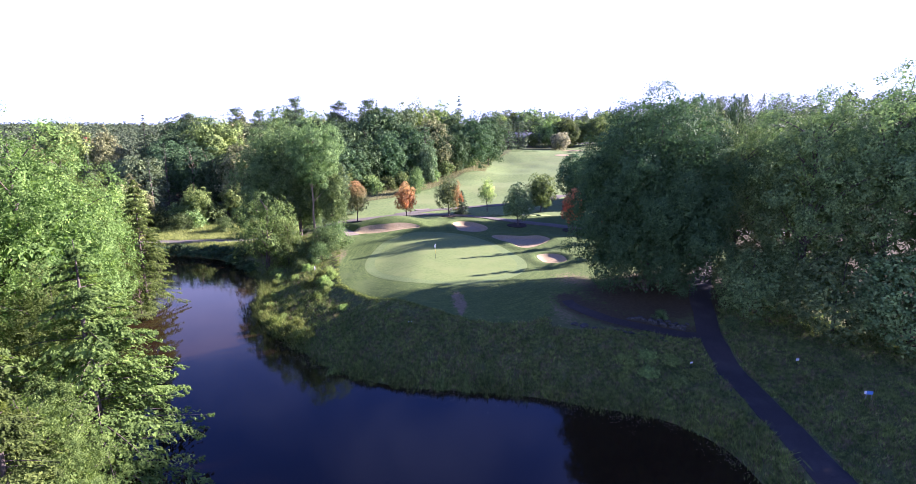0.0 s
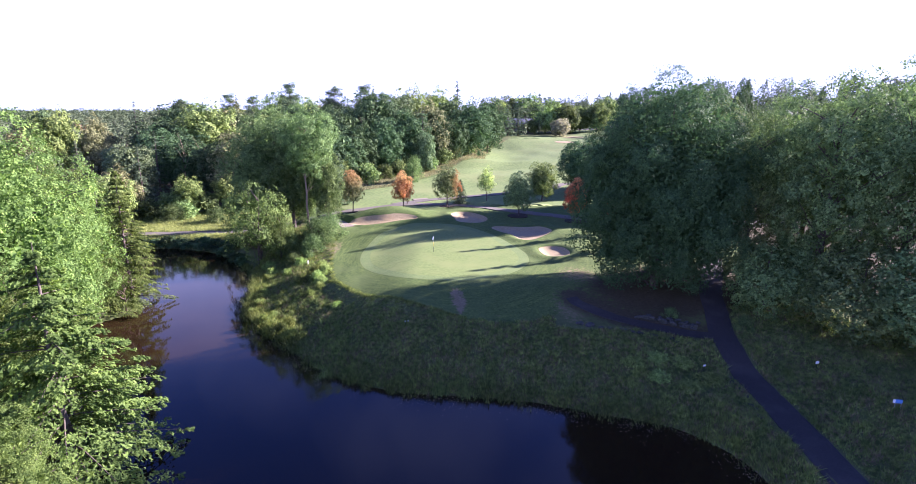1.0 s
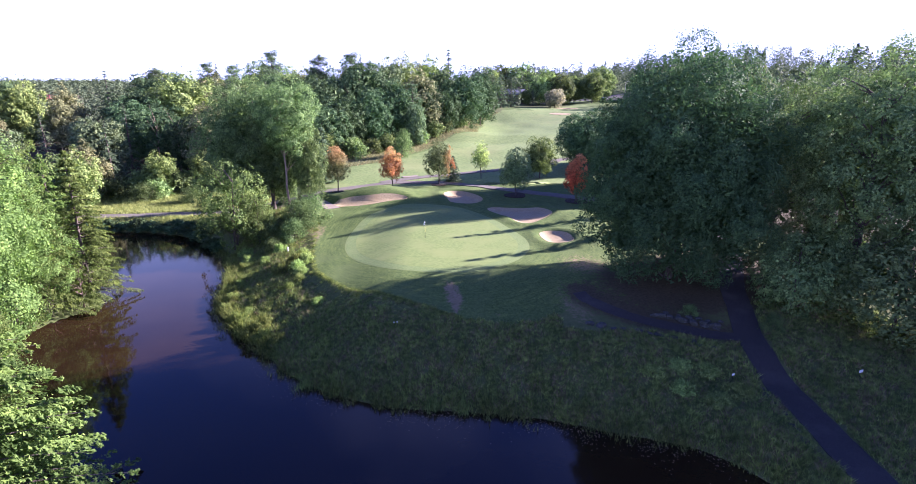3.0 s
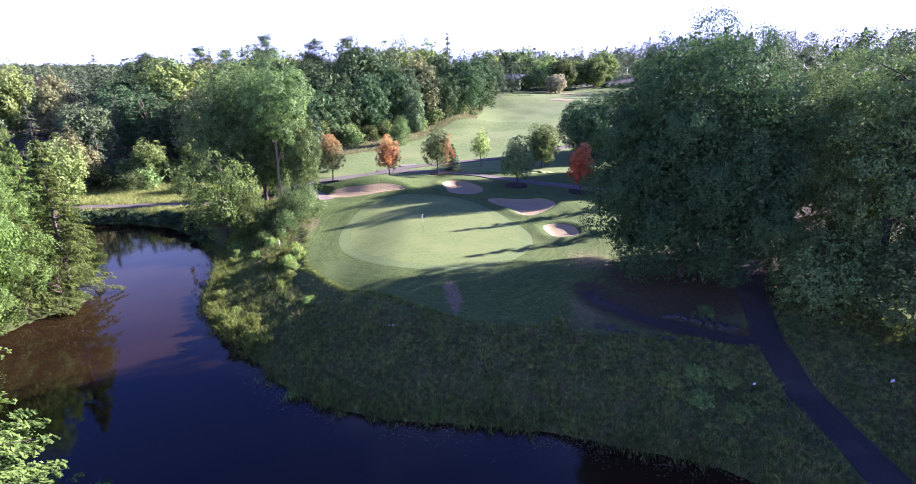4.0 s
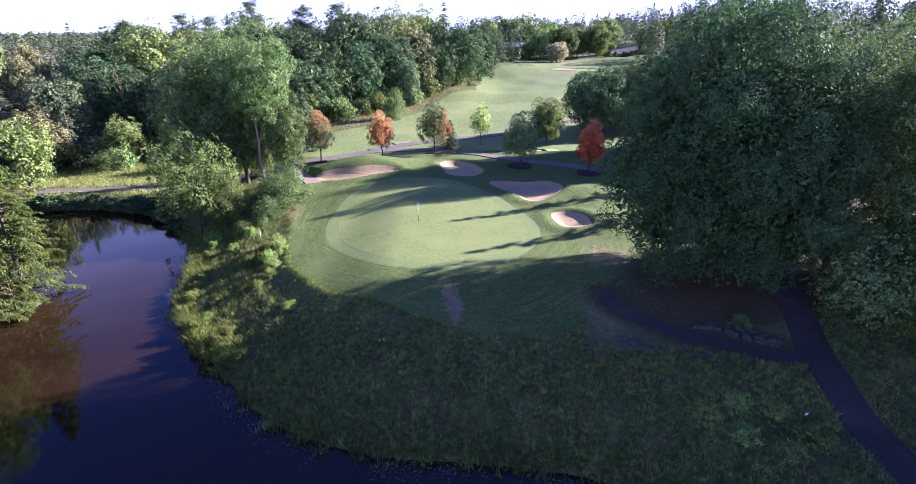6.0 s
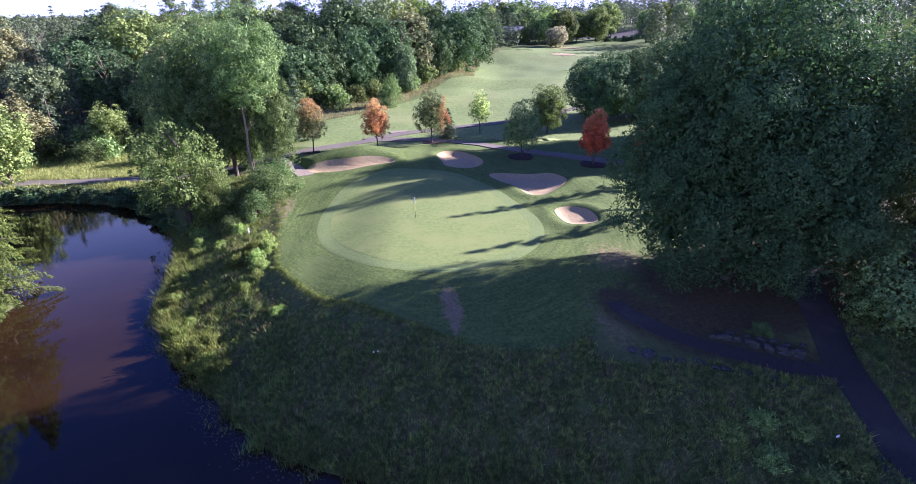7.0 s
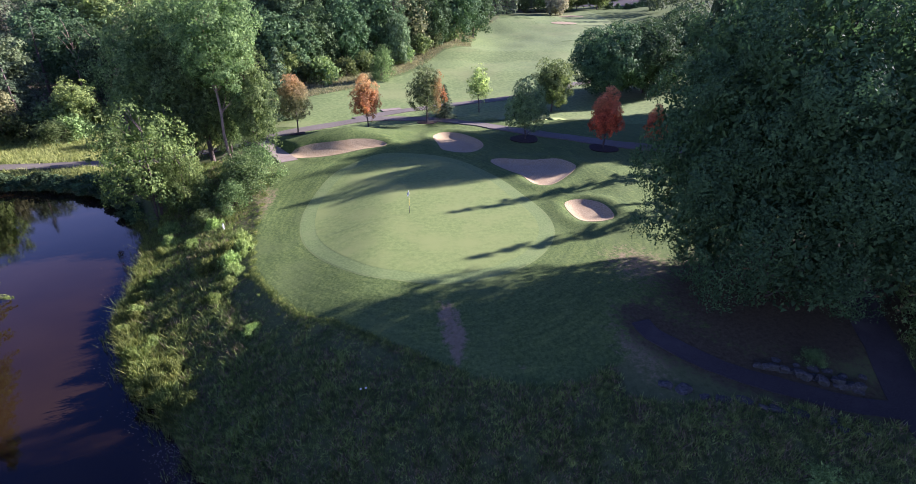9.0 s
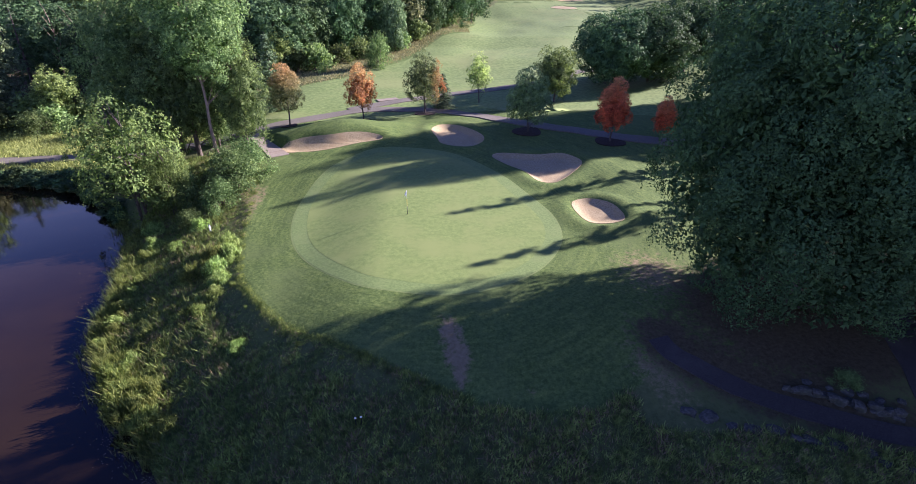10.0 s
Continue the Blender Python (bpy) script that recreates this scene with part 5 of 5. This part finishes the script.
def build_flag(x, y):
    root = tagged(new("flagstick"), "thin yellow flagstick with a small white flag in the cup", "golf flag")
    root.matrix_basis = pose(x, y, float(hz(x, y)) + 0.055)
    for name, z, h, mat in (("lower_pole", 0.0, 0.75, M_dark), ("middle_pole", 0.75, 0.75, M_yellow), ("upper_pole", 1.5, 0.78, M_white)):
        bm = bmesh.new()
        rod(bm, 0.018 if z else 0.022, h, z)
        part(name, bm_mesh(name, bm, mat, True), root)
    u, v = np.meshgrid(np.linspace(0, 1, 9), np.linspace(0, 1, 6), indexing="ij")
    fx, fz = -0.02 - 0.16 * u, 2.23 - 0.36 * v - 0.22 * u
    fy = 0.05 * np.sin(u * 6) * u
    cloth = np.stack([fx, fy, fz], -1).reshape(-1, 3)
    back = cloth + [0, 0.006, 0]
    me = mesh_of("flag", np.vstack([cloth, back]), np.vstack([grid_faces(9, 6), grid_faces(9, 6)[:, ::-1] + 54]), M_white, True)
    part("flag", me, root, "small hanging white cloth flag")
    bm = bmesh.new()
    rod(bm, 0.054, 0.012, 0.0, 20)
    part("cup", bm_mesh("cup", bm, M_dark), root, "dark hole in the turf")


def stone_shapes(count):
    shapes = []
    for k in range(count):
        bm = bmesh.new()
        bmesh.ops.create_icosphere(bm, subdivisions=2, radius=0.5)
        for v in bm.verts:
            d = v.co.normalized()
            v.co = Vector([max(-0.38, min(0.38, c)) for c in v.co]) * (1.0 + 0.28 * noise.noise(d * 1.7 + Vector((k * 5.1, 0, 0))))
        shapes.append(bm_mesh("stone", bm, M_rock))
    return shapes


STONES = stone_shapes(6)


def stone_row(name, label, line, size, courses, seed, gap=0.95):
    """A rough wall of field stones, each a piece of its own."""
    rng = np.random.default_rng(seed)
    line = open_curve(line, 12)
    walked = np.r_[0, np.cumsum(np.linalg.norm(np.diff(line, axis=0), axis=1))]
    root = tagged(new(name), label, "stone wall")
    x0, y0 = line[0]
    root.matrix_basis = pose(x0, y0, float(hz(x0, y0)))
    for c in range(courses):
        s = rng.random() * size
        while s < walked[-1]:
            w = size * rng.uniform(0.7, 1.5)
            x, y = np.interp(s, walked, line[:, 0]) + rng.normal() * 0.14, np.interp(s, walked, line[:, 1]) + rng.normal() * 0.14
            ob = part("stone", STONES[rng.integers(6)], root)
            ahead = np.interp(s + 0.4, walked, line[:, 0]) - np.interp(s - 0.4, walked, line[:, 0]), np.interp(s + 0.4, walked, line[:, 1]) - np.interp(s - 0.4, walked, line[:, 1])
            ob.matrix_basis = Matrix.Translation((x - x0, y - y0, float(hz(x, y) - hz(x0, y0)) + -0.08 + c * size * 0.42)) @ Euler((rng.normal() * 0.2, rng.normal() * 0.2, math.atan2(ahead[1], ahead[0]) + rng.normal() * 0.25)).to_matrix().to_4x4() @ Matrix.Diagonal((w * 1.35, w * 1.05, size * rng.uniform(0.7, 1.25), 1))
            s += w * 1.08 * gap * rng.uniform(0.9, 1.25)


def build_walk():
    """A short walk of square paving slabs with open joints, ending at the apron."""
    root = tagged(new("paved_walk"), "short walk of pale paving slabs down to the apron", "path", kind="structure")
    a, b = Vector((-25.3, 103.7, 0)), Vector((-19.3, 94.6, 0))
    way = (b - a).normalized()
    wide = Vector((-way.y, way.x, 0))
    count = 6
    step = (b - a).length / count
    for k in range(count):
        bm = bmesh.new()
        ring = []
        for u, v in ((0.012, -1), (0.988, -1), (0.988, 1), (0.012, 1)):
            q = a + way * step * (k + u) - wide * 0.2
            rise = Vector((0, 0, float(hz(q.x, q.y)) + 0.07))
            ring.append(q + rise + wide * (0.2 + v * (0.72 + 0.42 * (k + u) / count)))
        top, low = [bm.verts.new(q) for q in ring], [bm.verts.new(q - Vector((0, 0, 0.6))) for q in ring]
        bm.faces.new(top[::-1])
        for i in range(4):
            j = (i + 1) % 4
            bm.faces.new([top[i], top[j], low[j], low[i]])
        bmesh.ops.recalc_face_normals(bm, faces=bm.faces[:])
        part("slab", bm_mesh("slab", bm, M_concrete), root)


def ring_of_mulch(x, y, r):
    a = np.linspace(0, 2 * np.pi, 28, endpoint=False)
    wob = r * (1 + 0.08 * np.sin(a * 3 + x))
    edge = np.stack([x + wob * np.cos(a), y + wob * np.sin(a)], -1)
    patch("mulch_ring", edge, 0.09, M_mulch, "ring of dark mulch round a young tree", "mulch", 6)


def build_markers():
    for x, y, n, w in ((-5.2, 54.3, 2, 0.11), (22.2, 47.0, 1, 0.17), (31.4, 46.0, 1, 0.24)):
        root = tagged(new("yardage_sign"), "small white sign plate on a short stake in the grass", "sign", "signs in the rough")
        root.matrix_basis = pose(x, y, float(hz(x, y)), 0, 0, 15)
        for k in range(n):
            bm = bmesh.new()
            rod(bm, 0.02, 0.6, 0.0, 8, at=(k * 0.3, 0))
            part("stake", bm_mesh("stake", bm, M_dark), root)
            bm = bmesh.new()
            block(bm, (w * (1.5 if n == 1 else 1), 0.03, w), (k * 0.3, -0.03, 0.6))
            bmesh.ops.bevel(bm, geom=bm.edges[:], offset=0.008, segments=1, affect="EDGES")
            part("plate", bm_mesh("plate", bm, M_white), root, "white plate")
    root = tagged(new("tee_sign"), "low rounded blue and white sign board in the grass", "sign")
    root.matrix_basis = pose(32.0, 38.0, float(hz(32.0, 38.0)), 0, 0, -8)
    bm = bmesh.new()
    block(bm, (0.5, 0.06, 0.3), (0, 0, 0.62))
    bmesh.ops.bevel(bm, geom=bm.edges[:], offset=0.025, segments=2, affect="EDGES")
    part("board", bm_mesh("board", bm, M_blue), root, "pale blue board")
    bm = bmesh.new()
    block(bm, (0.16, 0.05, 0.26), (-0.29, 0, 0.62))
    part("edge_panel", bm_mesh("edge_panel", bm, M_white), root, "white panel")
    for k in (-0.2, 0.2):
        bm = bmesh.new()
        rod(bm, 0.03, 0.5, 0.0, 8, at=(k, 0.02))
        part("post", bm_mesh("post", bm, M_metal), root)
    for x, y in ((-22.5, 80.0),):
        root = tagged(new("hazard_stake"), "short white post at the edge of the rough", "post")
        root.matrix_basis = pose(x, y, float(hz(x, y)))
        bm = bmesh.new()
        rod(bm, 0.09, 0.75, 0.0, 10, taper=0.85)
        part("post", bm_mesh("post", bm, M_white, True), root)
        bm = bmesh.new()
        rod(bm, 0.1, 0.08, 0.72, 10, taper=0.5)
        part("cap", bm_mesh("cap", bm, M_metal, True), root)


def house(name, label, x, y, turn, w, d, h, wall, roof, rise, cols):
    """A house with a gabled roof, a door and rows of windows."""
    root = tagged(new(name), label, "house")
    root.matrix_basis = pose(x, y, float(hz(x, y)) - 0.2, 0, 0, turn)
    bm = bmesh.new()
    block(bm, (w, d, h), (0, 0, h / 2))
    part("wall", bm_mesh("wall", bm, wall), root)
    over = 0.5
    rw, rd = w / 2 + over, d / 2 + over
    v = [(-rw, -rd, h), (rw, -rd, h), (rw, 0, h + rise), (-rw, 0, h + rise), (-rw, rd, h), (rw, rd, h)]
    bm = bmesh.new()
    bv = [bm.verts.new(p) for p in v]
    lo = [bm.verts.new((p[0], p[1], p[2] - 0.2)) for p in v]
    for f in ((0, 1, 2, 3), (3, 2, 5, 4)):
        bm.faces.new([bv[i] for i in f])
    for f in ((1, 0, 3, 4, 5, 2),):
        bm.faces.new([lo[i] for i in (0, 4, 5, 1)])
    for i, j in ((0, 1), (4, 5)):
        bm.faces.new([bv[i], bv[j], lo[j], lo[i]])
    for i, m, j in ((0, 3, 4), (1, 2, 5)):
        bm.faces.new([bv[i], bv[m], bv[j], lo[j], lo[i]])
    part("roof", bm_mesh("roof", bm, roof), root)
    for k in range(cols):
        for z in np.arange(1.5, h - 0.6, 2.7):
            cx = -w / 2 + (k + 0.5) * w / cols
            bm = bmesh.new()
            block(bm, (1.3, 0.12, 1.5), (cx, -d / 2 - 0.03, z))
            win = part("window", bm_mesh("frame", bm, M_white), root)
            bm = bmesh.new()
            block(bm, (1.1, 0.06, 1.3), (cx, -d / 2 - 0.08, z))
            part("pane", bm_mesh("pane", bm, M_window), win)
    bm = bmesh.new()
    block(bm, (0.9, 0.9, 2.2), (w * 0.25, 0.4, h + rise))
    part("chimney", bm_mesh("chimney", bm, M_brick), root)


def car(x, y, turn, paint):
    root = tagged(new("parked_car"), "distant parked car on the asphalt lot", "car", "cars on the lot")
    root.matrix_basis = pose(x, y, float(hz(x, y)) + 0.1, 0, 0, turn)
    prof = [(-2.1, 0.35), (2.1, 0.35), (2.15, 0.75), (1.3, 0.92), (0.75, 1.4), (-1.1, 1.45), (-1.9, 0.98), (-2.15, 0.8)]
    bm = bmesh.new()
    a = [bm.verts.new((p, -0.85, q)) for p, q in prof]
    b = [bm.verts.new((p, 0.85, q)) for p, q in prof]
    bm.faces.new(a), bm.faces.new(b[::-1])
    for i in range(len(prof)):
        j = (i + 1) % len(prof)
        bm.faces.new([a[j], a[i], b[i], b[j]])
    bmesh.ops.bevel(bm, geom=bm.edges[:], offset=0.05, segments=1, affect="EDGES")
    part("body", bm_mesh("body", bm, paint), root)
    for s in (-0.87, 0.87):
        bm = bmesh.new()
        block(bm, (1.7, 0.03, 0.38), (-0.2, s, 1.15))
        part("side_window", bm_mesh("side_window", bm, M_window), root)
    for wx in (-1.35, 1.35):
        for wy in (-0.8, 0.8):
            bm = bmesh.new()
            bmesh.ops.create_cone(bm, cap_ends=True, segments=14, radius1=0.34, radius2=0.34, depth=0.22, matrix=Matrix.Translation((wx, wy, 0.34)) @ Matrix.Rotation(radians(90), 4, "X"))
            part("wheel", bm_mesh("wheel", bm, M_tyre), root)


def street_lamp(x, y):
    root = tagged(new("street_lamp"), "tall grey street lamp on the far lot", "lamp post")
    root.matrix_basis = pose(x, y, float(hz(x, y)))
    bm = bmesh.new()
    rod(bm, 0.14, 9.0, 0.0, 10, taper=0.5)
    part("pole", bm_mesh("pole", bm, M_metal, True), root)
    part("arm", mesh_of("arm", *tube([(0, 0, 8.9), (0.6, 0, 9.5), (1.6, 0, 9.7)], [0.07, 0.06, 0.05], 6), M_metal, True), root)
    bm = bmesh.new()
    block(bm, (0.8, 0.35, 0.18), (1.8, 0, 9.65))
    part("lamp_head", bm_mesh("lamp_head", bm, M_metal), root)


build_flag(-3.55, 77.7)
build_markers()
build_walk()
for x, y, r in ((-21.0, 106.6, 1.1), (-11.3, 109.0, 1.0), (-2.6, 112.7, 1.5), (11.1, 102.9, 1.9), (20.8, 98.3, 1.9), (27.5, 98.6, 1.3)):
    ring_of_mulch(x, y, r)
stone_row("stone_wall", "low wall of grey field stones above the spur path", [(18.8, 55.9), (20.1, 55.55), (21.2, 55.0), (22.5, 54.5), (23.6, 54.1), (24.7, 53.9)], 0.58, 2, 3)
stone_row("stone_wall", "rough grey stones bedded behind the low wall", [(20.4, 56.4), (21.8, 55.7), (23.4, 55.1), (24.8, 54.8)], 0.55, 1, 6, 1.3)
stone_row("stone_edging", "row of grey stones below the spur path, half in weeds", [(11.9, 54.6), (12.9, 54.1), (14.9, 53.4), (16.4, 53.2), (17.3, 52.6), (18.8, 52.4), (20.3, 51.9), (22.0, 51.1), (22.8, 50.6)], 0.66, 1, 4, 1.15)
stone_row("stone_edging", "rough grey stones along the cart path shoulder", [(23.3, 37.5), (23.6, 41.0), (23.9, 44.0), (24.2, 46.5)], 0.42, 1, 5)
house("house", "grey-roofed house half hidden by trees", 33, 322, 12, 15, 9, 5.4, M_brick, M_roof, 3.0, 5)
house("house", "distant white house with a bright red roof", -237, 330, -20, 18, 10, 6.0, M_white, M_redroof, 3.2, 5)
house("shed", "distant white building behind the trees", -190, 255, -30, 16, 8, 5.0, M_white, M_white, 1.5, 4)
plant(broadleaf("willow_tree", "pale grey-green rounded tree by the far rough", 95, 10, 4.6, M_willow, low=0.03, clumps=260, leaves=26, leaf=0.6, clump=1.0, boughs=14), 10, [(51, 289, 10, 1.0)])
plant(broadleaf("park_tree", "bright round tree near the far lot", 96, 15, 5.5, M_leaf_mid, low=0.06, clumps=260, leaves=22, leaf=0.85, clump=1.4, boughs=16, limbs=6, group="trees by the far lot"), 15, [(77, 318, 17, 1.0), (112, 345, 14, 1.0), (122, 352, 16, 1.0), (131, 344, 15, 1), (86, 335, 20, 1.0), (68, 322, 15, 1.1), (58, 308, 17, 1.0), (46, 306, 15, 1.0), (38, 300, 8, 1.1), (40, 340, 22, 1.0), (30, 345, 22, 1), (21, 330, 20, 1), (52, 318, 19, 1)])
plant(hemlock("spruce_tree", "small dark spruce beside the far lot", 97, 7, 2.8, M_pine, tiers=22, per=6, blade=0.5, droop=0.1, sprays=8, density=4), 7, [(104, 330, 8.0, 1.0)])
plant(hemlock("spruce_tree", "tall dark conifer at the far end of the fairway", 99, 20, 5.0, M_pine, tiers=34, per=6, blade=0.7, droop=0.15, sprays=10, density=4, group="conifers at the far end"), 20, [(17.5, 272, 19, 1.0), (23, 280, 18, 1.1), (29, 290, 15, 1.1), (11, 262, 19, 1.1), (41, 297, 9, 1.2), (34, 299, 7, 1.3), (61, 322, 21, 1.0)])
patch("far_bunker", closed_curve([(51, 284), (56, 287), (61, 285), (61, 281), (55, 281)], 6), 0.12, M_sand, "pale sand bunker on the far fairway", "bunker", 8)
patch("parking_lot", closed_curve([(72, 352), (80, 385), (120, 394), (135, 365), (102, 346)], 6), 0.25, M_asphalt, "distant grey asphalt lot", "parking lot", 12)
car(96, 362, 20, M_white)
car(150, 252, 60, M_metal)
car(158, 258, 60, M_white)
street_lamp(110, 366)
plant(shrub("hedge_shrub", "dark clipped shrub in a low far hedge", 98, 2.6, 2.4, M_leaf_dark, clumps=20, leaves=40, leaf=0.6), 2.6, [(84 + 4.2 * k, 318 + 0.9 * k, 2.6, 1.1) for k in range(9)])
